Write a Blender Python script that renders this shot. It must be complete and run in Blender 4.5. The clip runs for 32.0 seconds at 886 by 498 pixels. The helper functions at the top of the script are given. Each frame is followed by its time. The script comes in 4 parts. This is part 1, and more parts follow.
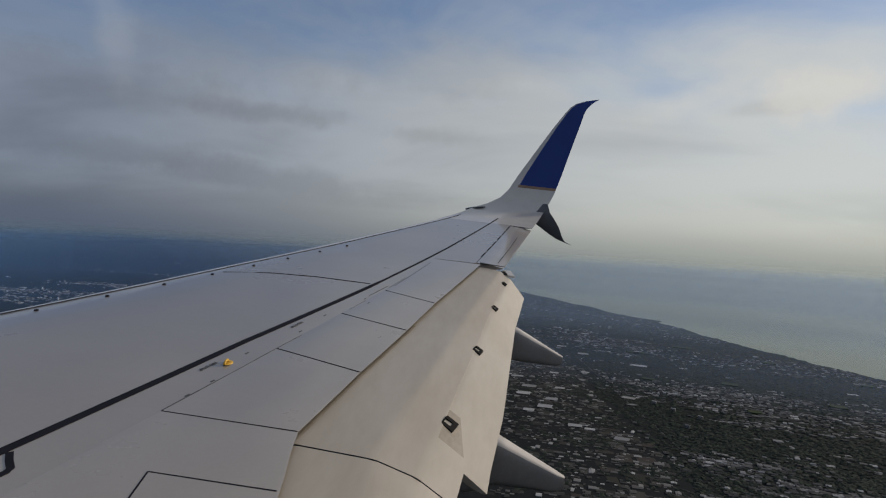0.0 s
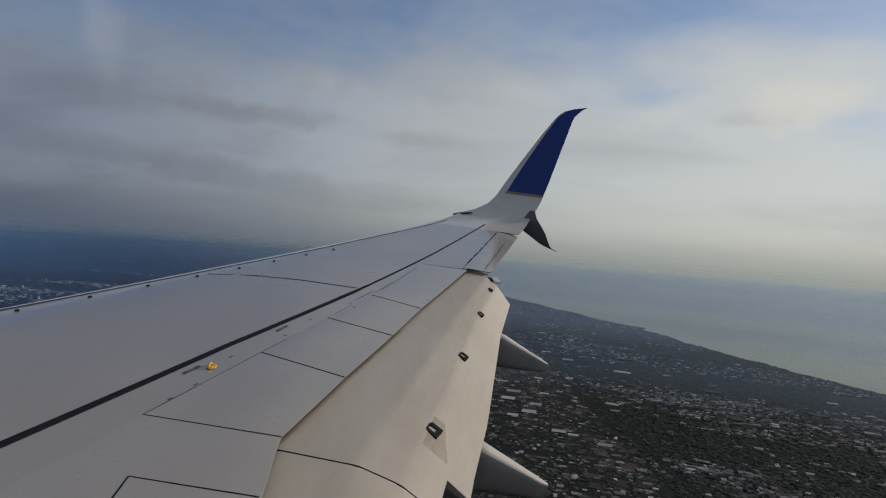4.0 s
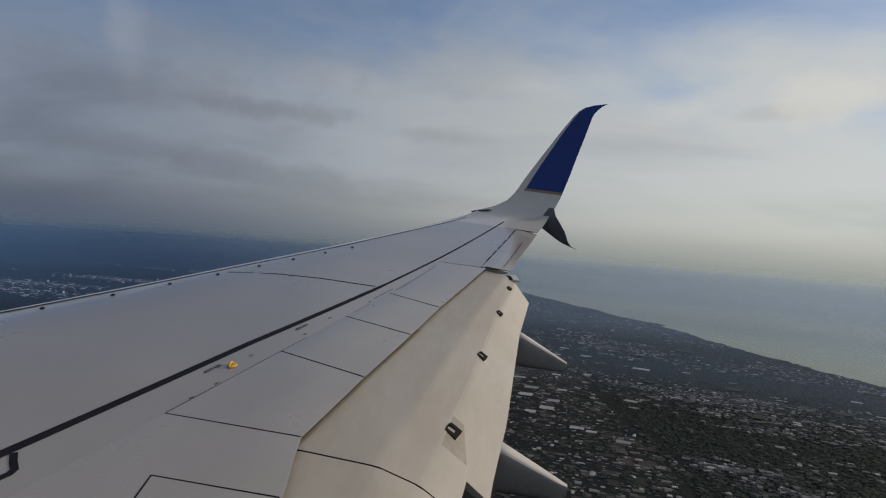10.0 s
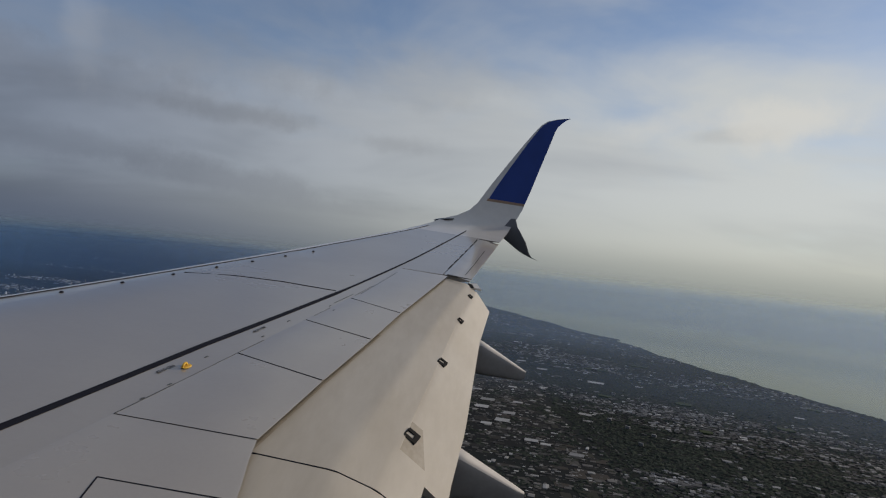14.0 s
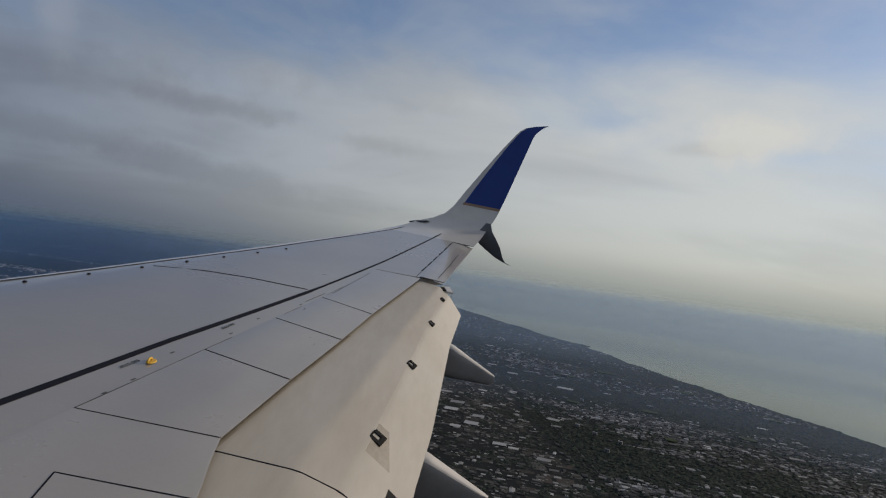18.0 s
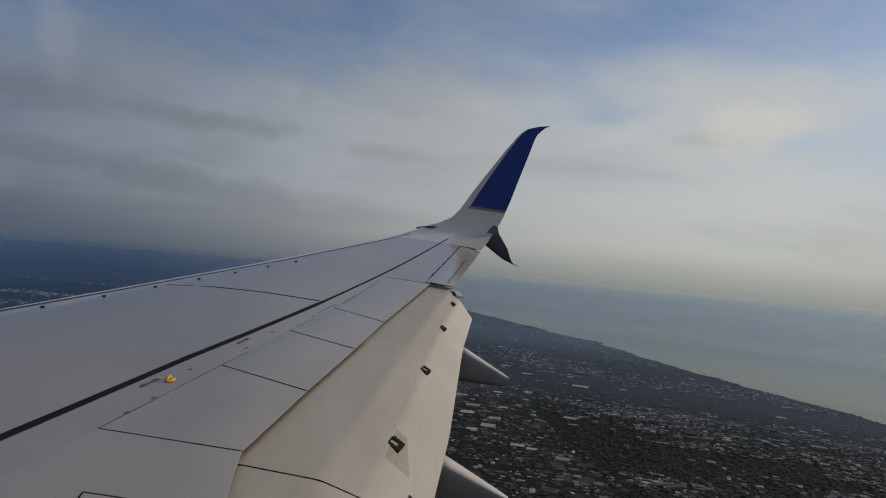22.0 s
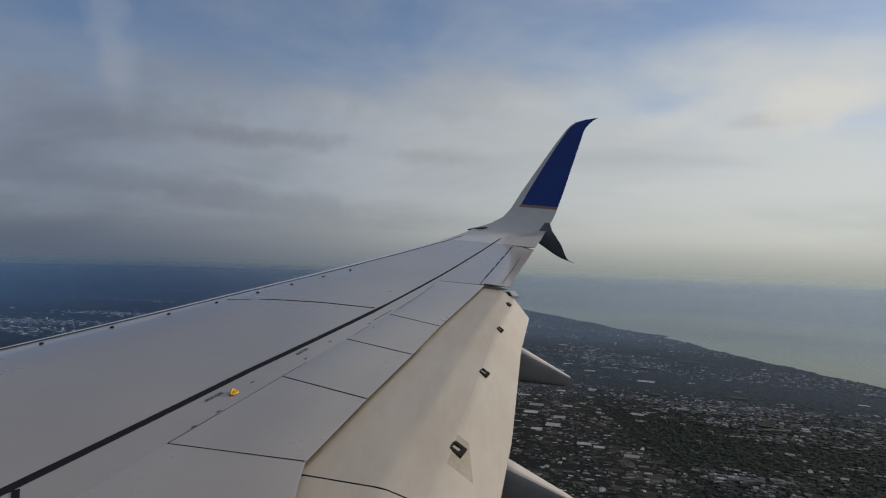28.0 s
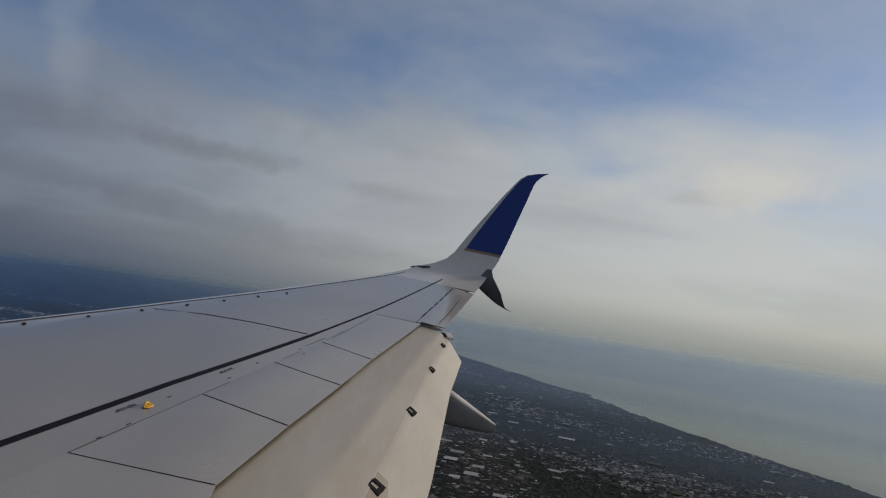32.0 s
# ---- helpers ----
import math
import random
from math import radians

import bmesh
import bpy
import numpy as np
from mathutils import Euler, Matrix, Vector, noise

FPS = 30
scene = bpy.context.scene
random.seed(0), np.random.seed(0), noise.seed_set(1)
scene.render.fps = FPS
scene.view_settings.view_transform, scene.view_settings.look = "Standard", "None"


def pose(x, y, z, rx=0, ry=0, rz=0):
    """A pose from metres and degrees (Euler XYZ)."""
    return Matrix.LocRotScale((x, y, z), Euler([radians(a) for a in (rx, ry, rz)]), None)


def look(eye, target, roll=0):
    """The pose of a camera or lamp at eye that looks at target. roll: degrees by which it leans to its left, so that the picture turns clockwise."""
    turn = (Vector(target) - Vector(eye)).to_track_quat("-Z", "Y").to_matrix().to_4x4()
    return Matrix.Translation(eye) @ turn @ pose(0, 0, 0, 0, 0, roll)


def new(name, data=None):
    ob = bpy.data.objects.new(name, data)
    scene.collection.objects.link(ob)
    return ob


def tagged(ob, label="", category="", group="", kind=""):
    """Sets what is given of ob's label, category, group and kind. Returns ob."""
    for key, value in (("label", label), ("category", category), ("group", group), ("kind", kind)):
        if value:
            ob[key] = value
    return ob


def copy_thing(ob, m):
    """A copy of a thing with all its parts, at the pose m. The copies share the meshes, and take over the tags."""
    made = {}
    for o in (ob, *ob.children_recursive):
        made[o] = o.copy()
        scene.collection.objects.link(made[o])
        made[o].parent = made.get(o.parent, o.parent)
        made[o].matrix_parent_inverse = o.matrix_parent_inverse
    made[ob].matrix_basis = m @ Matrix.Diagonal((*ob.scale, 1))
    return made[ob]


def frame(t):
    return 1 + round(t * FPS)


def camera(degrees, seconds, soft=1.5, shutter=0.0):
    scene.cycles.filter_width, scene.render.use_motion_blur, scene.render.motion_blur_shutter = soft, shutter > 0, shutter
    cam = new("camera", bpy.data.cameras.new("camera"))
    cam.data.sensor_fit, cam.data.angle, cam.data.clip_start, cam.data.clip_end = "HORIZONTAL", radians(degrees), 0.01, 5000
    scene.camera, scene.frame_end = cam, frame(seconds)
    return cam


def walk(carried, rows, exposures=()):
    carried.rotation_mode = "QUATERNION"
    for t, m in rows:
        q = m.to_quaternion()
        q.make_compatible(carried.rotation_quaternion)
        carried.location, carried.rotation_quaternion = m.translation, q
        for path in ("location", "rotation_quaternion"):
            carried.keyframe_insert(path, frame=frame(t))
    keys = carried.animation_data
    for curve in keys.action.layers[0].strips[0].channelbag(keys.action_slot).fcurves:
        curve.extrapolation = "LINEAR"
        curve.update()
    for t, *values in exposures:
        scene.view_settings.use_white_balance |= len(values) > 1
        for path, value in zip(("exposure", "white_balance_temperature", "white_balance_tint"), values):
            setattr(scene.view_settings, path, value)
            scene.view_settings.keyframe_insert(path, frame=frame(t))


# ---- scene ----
cam = camera(69.68, 32.0, soft=1.15)
# seconds, place in metres, turn in degrees: a handheld camera at a cabin window
PATH = (
    (0, 0.021, 0.002, 91.986, 89.32, -3.33, 3.30),
    (0.5, 0.012, 0.017, 91.993, 89.19, -3.59, 3.15),
    (1, 0.009, 0.015, 91.981, 89.34, -3.42, 2.93),
    (1.5, 0.024, 0.006, 92.001, 89.36, -3.95, 2.63),
    (2, 0.029, 0.003, 91.995, 89.51, -4.18, 2.36),
    (2.5, 0.016, 0.014, 91.998, 89.66, -4.58, 2.02),
    (3, 0.019, 0.008, 91.993, 89.76, -4.61, 1.73),
    (3.5, 0.016, -0.003, 92.001, 89.76, -4.39, 1.86),
    (5.5, 0.021, -0.007, 92.006, 90.04, -4.23, 2.56),
    (6, 0.023, -0.005, 91.992, 90.18, -4.05, 2.57),
    (6.5, 0.023, -0.034, 92.013, 89.82, -3.73, 3.36),
    (7, 0.011, 0.003, 92.002, 89.61, -3.87, 3.94),
    (7.5, -0.004, 0.001, 92.007, 89.49, -4.13, 3.86),
    (8, 0.000, 0.005, 92.010, 89.44, -4.03, 3.69),
    (8.5, 0.017, -0.010, 92.024, 89.32, -3.96, 3.84),
    (9, 0.020, -0.021, 92.034, 89.10, -3.99, 4.22),
    (9.5, 0.012, -0.003, 92.031, 89.16, -4.17, 4.03),
    (10, -0.001, 0.016, 92.039, 89.27, -4.31, 3.71),
    (10.5, 0.003, -0.011, 92.030, 89.50, -4.24, 3.62),
    (11, -0.001, -0.005, 92.020, 89.63, -4.49, 3.42),
    (11.5, -0.015, 0.014, 92.007, 89.81, -4.60, 3.13),
    (12, -0.021, -0.008, 92.018, 89.93, -5.15, 2.88),
    (12.5, -0.022, -0.004, 92.004, 90.19, -5.33, 2.55),
    (13, -0.035, -0.007, 92.011, 90.14, -5.73, 2.15),
    (13.5, -0.007, -0.005, 91.986, 90.35, -5.68, 1.65),
    (14, -0.026, 0.030, 91.981, 90.54, -5.92, 0.14),
    (14.5, -0.002, 0.036, 91.985, 90.54, -5.94, -0.29),
    (16.5, -0.011, 0.043, 91.984, 90.40, -6.66, -0.78),
    (17, 0.009, 0.025, 91.996, 90.75, -7.25, -1.56),
    (17.5, -0.003, 0.005, 91.994, 90.97, -7.72, -1.97),
    (18, -0.008, 0.009, 91.998, 90.97, -7.95, -2.13),
    (18.5, -0.022, 0.034, 91.975, 91.15, -8.22, -2.48),
    (19, -0.030, 0.015, 91.978, 91.15, -8.25, -2.70),
    (19.5, -0.019, 0.004, 91.996, 91.21, -8.11, -2.56),
    (20, -0.003, 0.010, 91.962, 91.31, -7.52, -2.38),
    (20.5, -0.017, 0.023, 91.980, 91.05, -8.05, -2.56),
    (20.7, 0.018, 0.065, 91.982, 91.20, -8.26, -3.66),
    (20.8, 0.001, 0.075, 91.982, 91.70, -10.30, -6.76),
    (20.9, -0.002, 0.077, 91.982, 91.79, -10.66, -7.31),
    (21, -0.006, 0.083, 92.006, 92.34, -11.87, -9.33),
    (21.3, -0.040, -0.046, 92.011, 93.54, -12.02, -10.40),
    (21.5, -0.050, -0.108, 92.012, 93.51, -10.26, -9.39),
    (21.7, -0.033, -0.083, 92.004, 92.33, -6.68, -5.12),
    (22, -0.012, -0.064, 92.014, 91.23, -5.08, -1.36),
    (22.2, -0.008, -0.054, 92.032, 90.93, -5.40, 0.80),
    (22.5, -0.001, -0.023, 92.030, 91.43, -3.90, 3.77),
    (23, 0.004, -0.040, 92.041, 92.25, -3.33, 6.19),
    (23.5, -0.007, -0.032, 92.035, 92.92, -2.75, 7.87),
    (24, -0.006, -0.001, 92.016, 92.88, -3.56, 6.21),
    (24.5, 0.013, -0.037, 92.042, 93.48, -1.27, 5.91),
    (25, 0.013, -0.012, 92.037, 92.81, -0.44, 7.54),
    (25.5, 0.017, -0.011, 92.022, 91.90, -0.42, 7.03),
    (27.5, 0.009, 0.011, 92.015, 91.11, -1.85, 4.14),
    (28, 0.013, 0.002, 92.018, 91.10, -1.87, 3.56),
    (28.5, 0.006, -0.004, 92.019, 91.20, -2.48, 2.84),
    (29, -0.010, 0.034, 92.013, 91.96, -4.46, 1.11),
    (29.2, 0.018, 0.071, 91.985, 92.55, -5.12, -3.09),
    (29.5, 0.004, 0.095, 91.982, 93.05, -8.66, -5.55),
    (29.7, -0.016, 0.055, 92.000, 93.94, -13.23, -7.35),
    (30, -0.037, -0.057, 92.018, 95.40, -11.80, -7.82),
    (30.2, -0.041, -0.060, 91.983, 94.89, -8.88, -5.18),
    (30.5, -0.031, -0.018, 91.987, 94.33, -6.45, -1.24),
    (31, -0.014, 0.035, 91.958, 94.76, -6.19, -1.57),
    (31.5, -0.015, -0.007, 91.989, 94.64, -6.81, -1.81),
    (32, -0.015, 0.004, 91.985, 95.11, -8.38, -2.10),
)
walk(cam, [(t, pose(x, y, z, a, b, c)) for t, x, y, z, a, b, c in PATH],
     exposures=((0.0, 0.0), (7.5, -0.05), (12.0, 0.0), (20.5, 0.0), (21.0, 0.02), (21.6, -0.08), (22.0, -0.18), (22.5, -0.06), (23.5, 0.05), (29.3, 0.0), (30.0, -0.08), (31.0, -0.18), (32.0, -0.16)))

# ---- world, sun ----
SUN_AZ, SUN_EL = radians(62), radians(20)
SUN_DIR = Vector((math.sin(SUN_AZ) * math.cos(SUN_EL), math.cos(SUN_AZ) * math.cos(SUN_EL), math.sin(SUN_EL)))


class Graph:
    """Short-hand for building node trees."""

    def __init__(self, tree):
        self.tree = tree
        tree.nodes.clear()

    def add(self, kind, **settings):
        n = self.tree.nodes.new(kind)
        for key, value in settings.items():
            setattr(n, key, value)
        return n

    def put(self, socket, value):
        if isinstance(value, bpy.types.NodeSocket):
            self.tree.links.new(value, socket)
        elif value is not None:
            socket.default_value = value

    def math(self, op, a, b=None, c=None, clamp=False):
        n = self.add("ShaderNodeMath", operation=op, use_clamp=clamp)
        for s, v in zip(n.inputs, (a, b, c)):
            self.put(s, v)
        return n.outputs[0]

    def vec(self, op, a, b=None):
        n = self.add("ShaderNodeVectorMath", operation=op)
        self.put(n.inputs[0], a)
        self.put(n.inputs[1], b)
        return n.outputs["Value"] if op in ("DOT_PRODUCT", "LENGTH") else n.outputs[0]

    def noise(self, vector, scale, detail=4.0, rough=0.55, distortion=0.0):
        n = self.add("ShaderNodeTexNoise")
        self.put(n.inputs["Vector"], vector)
        n.inputs["Scale"].default_value = scale
        n.inputs["Detail"].default_value = detail
        n.inputs["Roughness"].default_value = rough
        n.inputs["Distortion"].default_value = distortion
        return n.outputs["Fac"]

    def step(self, value, lo, hi, a=0.0, b=1.0, smooth=True):
        n = self.add("ShaderNodeMapRange", interpolation_type="SMOOTHSTEP" if smooth else "LINEAR")
        for s, v in zip(n.inputs, (value, lo, hi, a, b)):
            self.put(s, v)
        return n.outputs[0]

    def mix(self, fac, a, b, blend="MIX"):
        n = self.add("ShaderNodeMix", data_type="RGBA", blend_type=blend)
        self.put(n.inputs[0], fac)
        self.put(n.inputs[6], a)
        self.put(n.inputs[7], b)
        return n.outputs[2]

    def scale(self, vector, xyz):
        n = self.add("ShaderNodeMapping")
        self.put(n.inputs["Vector"], vector)
        n.inputs["Scale"].default_value = xyz
        return n.outputs[0]


def rgb(r, g, b):
    return (r, g, b, 1.0)


CLOUDS_DARK = ((-0.58, 0.198, 0.24, 0.04, -0.03, 0.4), (-0.36, 0.178, 0.14, 0.018, 0.0, 0.7), (-0.36, 0.078, 0.22, 0.026, -0.04, 0.65), (-0.60, 0.10, 0.20, 0.03, 0.0, 0.5), (-0.10, 0.165, 0.10, 0.02, 0.0, 0.5), (-0.12, 0.055, 0.12, 0.012, 0.0, 0.4), (-0.05, 0.27, 0.2, 0.05, 0.1, 0.35), (0.44, 0.215, 0.09, 0.014, 0.05, 0.5), (-0.46, 0.25, 0.22, 0.05, 0.0, 0.3))
CLOUDS_PALE = ((0.52, 0.235, 0.12, 0.04, 0.1, 0.75), (-0.62, 0.29, 0.055, 0.10, -1.2, 0.2), (0.33, 0.23, 0.12, 0.03, 0.2, 0.35))


def build_world():
    world = bpy.data.worlds.new("sky")
    world.use_nodes = True
    scene.world = world
    g = Graph(world.node_tree)
    way = g.add("ShaderNodeTexCoord").outputs["Generated"]
    sep = g.add("ShaderNodeSeparateXYZ")
    g.put(sep.inputs[0], way)
    x, y, z = sep.outputs
    sky = g.add("ShaderNodeTexSky", sky_type="NISHITA", sun_disc=False, sun_elevation=SUN_EL, sun_rotation=SUN_AZ, altitude=1100.0)
    blue = g.mix(1.0, sky.outputs[0], rgb(0.076, 0.083, 0.095), "MULTIPLY")
    # cloud deck seen in perspective: far streaks flatten towards the horizon
    lift = g.math("ADD", g.math("MAXIMUM", z, 0.0), 0.24)
    comb = g.add("ShaderNodeCombineXYZ")
    g.put(comb.inputs[0], g.math("DIVIDE", x, lift))
    g.put(comb.inputs[1], g.math("DIVIDE", y, lift))
    deck = comb.outputs[0]
    sunward = g.vec("DOT_PRODUCT", way, tuple(SUN_DIR))
    glow = g.step(sunward, -0.15, 0.95)
    n_big = g.noise(deck, 0.55, 5.0, 0.5, 0.5)
    n_fine = g.noise(deck, 1.9, 6.0, 0.55, 0.4)
    n_dark = g.noise(g.scale(deck, (0.8, 1.3, 1.0)), 0.9, 4.0, 0.5, 0.3)
    cover = g.math("ADD", g.math("MULTIPLY", n_big, 0.7), g.math("MULTIPLY", n_fine, 0.3))
    low = g.step(z, 0.42, 0.05)
    # unseen cloud cover added overhead to brighten the wing
    high = g.step(z, 0.36, 0.62)
    cover = g.math("ADD", cover, g.math("MULTIPLY", high, 0.12))
    mask = g.step(g.math("ADD", cover, g.math("MULTIPLY", low, 0.30)), 0.42, 0.74)
    lit = g.mix(glow, rgb(0.235, 0.265, 0.33), rgb(0.605, 0.612, 0.58))
    shade = g.mix(glow, rgb(0.145, 0.165, 0.21), rgb(0.47, 0.48, 0.475))
    cloud = g.mix(g.step(n_dark, 0.42, 0.72), lit, shade)
    col = g.mix(g.math("MULTIPLY", mask, 0.9), blue, cloud)
    # single clouds: slope across, slope up, half width, half height, darkness
    across = g.math("DIVIDE", x, g.math("MAXIMUM", y, 0.05))
    rise = g.math("DIVIDE", z, g.math("SQRT", g.math("ADD", g.math("MULTIPLY", x, x), g.math("MULTIPLY", y, y))))
    wob = g.math("MULTIPLY", g.math("SUBTRACT", g.noise(way, 9.0, 6.0, 0.6), 0.5), 1.6)
    wob2 = g.math("MULTIPLY", g.math("SUBTRACT", g.noise(way, 26.0, 5.0, 0.6), 0.5), 0.9)

    def puff(a, r, w, h, lean=0.0):
        da = g.math("SUBTRACT", across, a)
        p = g.math("DIVIDE", da, w)
        q = g.math("DIVIDE", g.math("SUBTRACT", g.math("SUBTRACT", rise, r), g.math("MULTIPLY", da, lean)), h)
        d = g.math("SQRT", g.math("ADD", g.math("MULTIPLY", p, p), g.math("MULTIPLY", q, q)))
        return g.step(g.math("ADD", g.math("ADD", d, wob), wob2), 1.25, 0.25)

    dark_col = g.mix(glow, rgb(0.145, 0.168, 0.215), rgb(0.42, 0.43, 0.43))
    for a, r, w, h, lean, strength in CLOUDS_DARK:
        col = g.mix(g.math("MULTIPLY", puff(a, r, w, h, lean), strength), col, dark_col)
    pale_col = g.mix(glow, rgb(0.42, 0.44, 0.48), rgb(0.665, 0.65, 0.60))
    for a, r, w, h, lean, strength in CLOUDS_PALE:
        col = g.mix(g.math("MULTIPLY", puff(a, r, w, h, lean), strength), col, pale_col)
    # murk along the horizon
    murk = g.mix(glow, rgb(0.104, 0.125, 0.17), rgb(0.53, 0.54, 0.48))
    col = g.mix(g.math("MULTIPLY", g.step(z, 0.13, -0.01), 0.85), col, murk)
    deep = g.mix(glow, rgb(0.095, 0.12, 0.17), rgb(0.335, 0.355, 0.325))
    col = g.mix(g.step(z, 0.055, -0.022), col, deep)
    bg = g.add("ShaderNodeBackground")
    g.put(bg.inputs[0], col)
    bg.inputs[1].default_value = 1.0
    out = g.add("ShaderNodeOutputWorld")
    g.put(out.inputs[0], bg.outputs[0])


build_world()
sun_data = bpy.data.lights.new("sun", "SUN")
sun_data.energy, sun_data.angle, sun_data.color = 2.4, radians(10), (1.0, 0.86, 0.70)
sun = new("sun", sun_data)
sun.matrix_world = look(SUN_DIR * 300, (0, 0, 0))

# ---- materials ----


def surface(name, base, other=None, rough=0.5, metal=0.0, scale=6.0, fine=80.0, bump=0.0, amount=1.0, stretch=(1, 1, 1), island=None, objects=0.0, spec=0.5, coat=0.0, coat_ior=1.5, coat_rough=0.06):
    """A painted, stained or worn surface: two scales of colour change, roughness change and fine relief."""
    m = bpy.data.materials.new(name)
    m.use_nodes = True
    g = Graph(m.node_tree)
    where = g.scale(g.add("ShaderNodeTexCoord").outputs["Object"], stretch)
    big, small = g.noise(where, scale, 5.0, 0.6), g.noise(where, fine, 3.0, 0.6)
    other = other or tuple(0.8 * v for v in base)
    fac = g.math("ADD", g.math("MULTIPLY", g.step(big, 0.3, 0.7), 0.7 * amount), g.math("MULTIPLY", g.step(small, 0.3, 0.7), 0.3 * amount))
    col = g.mix(fac, rgb(*base), rgb(*other))
    if island:
        rnd = g.add("ShaderNodeNewGeometry").outputs["Random Per Island"]
        ramp = g.add("ShaderNodeValToRGB")
        ramp.color_ramp.interpolation = "LINEAR"
        ramp.color_ramp.elements[0].color = rgb(*island[0][1])
        ramp.color_ramp.elements[-1].color = rgb(*island[-1][1])
        for at, c in island[1:-1]:
            ramp.color_ramp.elements.new(at).color = rgb(*c)
        g.put(ramp.inputs[0], rnd)
        col = ramp.outputs[0]
    if objects:
        vary = g.math("ADD", g.math("MULTIPLY", g.add("ShaderNodeObjectInfo").outputs["Random"], objects), 1.0 - objects / 2)
        col = g.vec("MULTIPLY", col, vary)
    b = g.add("ShaderNodeBsdfPrincipled")
    g.put(b.inputs["Base Color"], col)
    g.put(b.inputs["Roughness"], g.math("ADD", g.math("MULTIPLY", big, 0.2), rough - 0.1))
    b.inputs["Metallic"].default_value = metal
    b.inputs["Specular IOR Level"].default_value = spec
    b.inputs["Coat Weight"].default_value = coat
    b.inputs["Coat Roughness"].default_value = coat_rough
    b.inputs["Coat IOR"].default_value = coat_ior
    if bump:
        n = g.add("ShaderNodeBump")
        n.inputs["Strength"].default_value = bump
        n.inputs["Distance"].default_value = 0.01
        g.put(n.inputs["Height"], small)
        g.put(b.inputs["Normal"], n.outputs[0])
    out = g.add("ShaderNodeOutputMaterial")
    g.put(out.inputs[0], b.outputs[0])
    return m


SKIN = surface("wing_grey_paint", (0.362, 0.321, 0.27), (0.328, 0.291, 0.246), rough=0.3, coat=1.0, coat_ior=2.1, coat_rough=0.07, scale=0.8, fine=30, stretch=(0.5, 1, 1))
PANEL = surface("panel_grey_paint", (0.388, 0.342, 0.287), (0.354, 0.313, 0.263), rough=0.3, coat=1.0, coat_ior=2.1, coat_rough=0.07, scale=1.2, fine=30, objects=0.05)
FLAP = surface("flap_pale_paint", (0.515, 0.465, 0.385), (0.42, 0.37, 0.295), rough=0.42, scale=1.9, fine=9, stretch=(1.3, 0.32, 1.0), amount=0.9)
WHITE = surface("pale_paint", (0.63, 0.585, 0.53), (0.56, 0.52, 0.47), rough=0.35, scale=3, coat=1.0)
SEAL = surface("black_sealant", (0.011, 0.011, 0.017), (0.019, 0.019, 0.026), rough=0.8, scale=8, spec=0.12)
DARK = surface("dark_gap", (0.010, 0.0095, 0.009), (0.018, 0.016, 0.015), rough=0.8, scale=9, spec=0.15)
BARE = surface("bare_aluminium", (0.74, 0.75, 0.78), (0.66, 0.67, 0.70), rough=0.55, metal=0.2, scale=3)
NAVY = surface("navy_blue_paint", (0.017, 0.048, 0.235), (0.014, 0.041, 0.20), rough=0.35, scale=2, spec=0.3)
GOLD = surface("gold_paint", (0.32, 0.20, 0.12), (0.25, 0.15, 0.09), rough=0.4, scale=9)
# warmer and paler than the skin: sun on the aileron put into its colour
AILERON = surface("aileron_sunlit_grey_paint", (0.45, 0.405, 0.35), (0.40, 0.36, 0.31), rough=0.4, scale=1.5, fine=25, coat=1.0, coat_ior=2.1)
STRAKE = surface("dark_grey_paint", (0.17, 0.17, 0.18), (0.13, 0.13, 0.14), rough=0.45, scale=3)
# grey fairings: shade put into the side's colour, sunlight into the top's
FAIR_SHADED = surface("fairing_grey_shaded", (0.34, 0.315, 0.29), (0.25, 0.23, 0.21), rough=0.5, scale=2.0, fine=20)
FAIR_SUNLIT = surface("fairing_grey_sunlit", (0.60, 0.55, 0.49), (0.50, 0.46, 0.41), rough=0.45, scale=2.0, fine=20)
YELLOW = surface("yellow_paint", (0.75, 0.45, 0.03), (0.6, 0.34, 0.03), rough=0.5, scale=30)
# flap stain, with the shade of lever bay and spoiler edge mixed in
BAY = surface("shaded_stained_flap_paint", (0.37, 0.32, 0.25), (0.27, 0.23, 0.17), rough=0.5, scale=5, fine=20, stretch=(1.2, 0.6, 1.0))
# grey picked to cut the unseen fuselage's bounce onto the wing
HULL = surface("fuselage_grey_paint", (0.30, 0.29, 0.28), (0.25, 0.245, 0.24), rough=0.4, scale=1.5, coat=1.0)
INK = surface("black_marking", (0.05, 0.05, 0.05), (0.09, 0.09, 0.09), rough=0.6, scale=40)
LENS = surface("dark_lens", (0.02, 0.022, 0.025), (0.03, 0.03, 0.035), rough=0.12, scale=8)


def part(name, bm, material, parent, label="", smooth=True):
    """One bmesh as one mesh object under a thing or a part."""
    me = bpy.data.meshes.new(name)
    bmesh.ops.recalc_face_normals(bm, faces=bm.faces[:])
    bm.to_mesh(me)
    bm.free()
    if smooth:
        me.set_sharp_from_angle(angle=radians(32))
    me.materials.append(material)
    ob = new(name, me)
    ob.parent = parent
    return tagged(ob, label)


def stuff(name, verts, faces, material, label, category, kind="stuff"):
    me = bpy.data.meshes.new(name)
    me.from_pydata(verts, [], faces)
    me.materials.append(material)
    return tagged(new(name, me), label, category, "", kind)


# ---- the wing: x aft, y outboard, z up in the aircraft's own frame ----
SIZE = 1.07
wing = tagged(new("aircraft_wing"), "grey airliner wing with lowered pale flaps and navy winglet", "aircraft wing")
wing.matrix_world = pose(-8.9778, -1.5283, 89.9641, 4.246, 3.2287, 0)


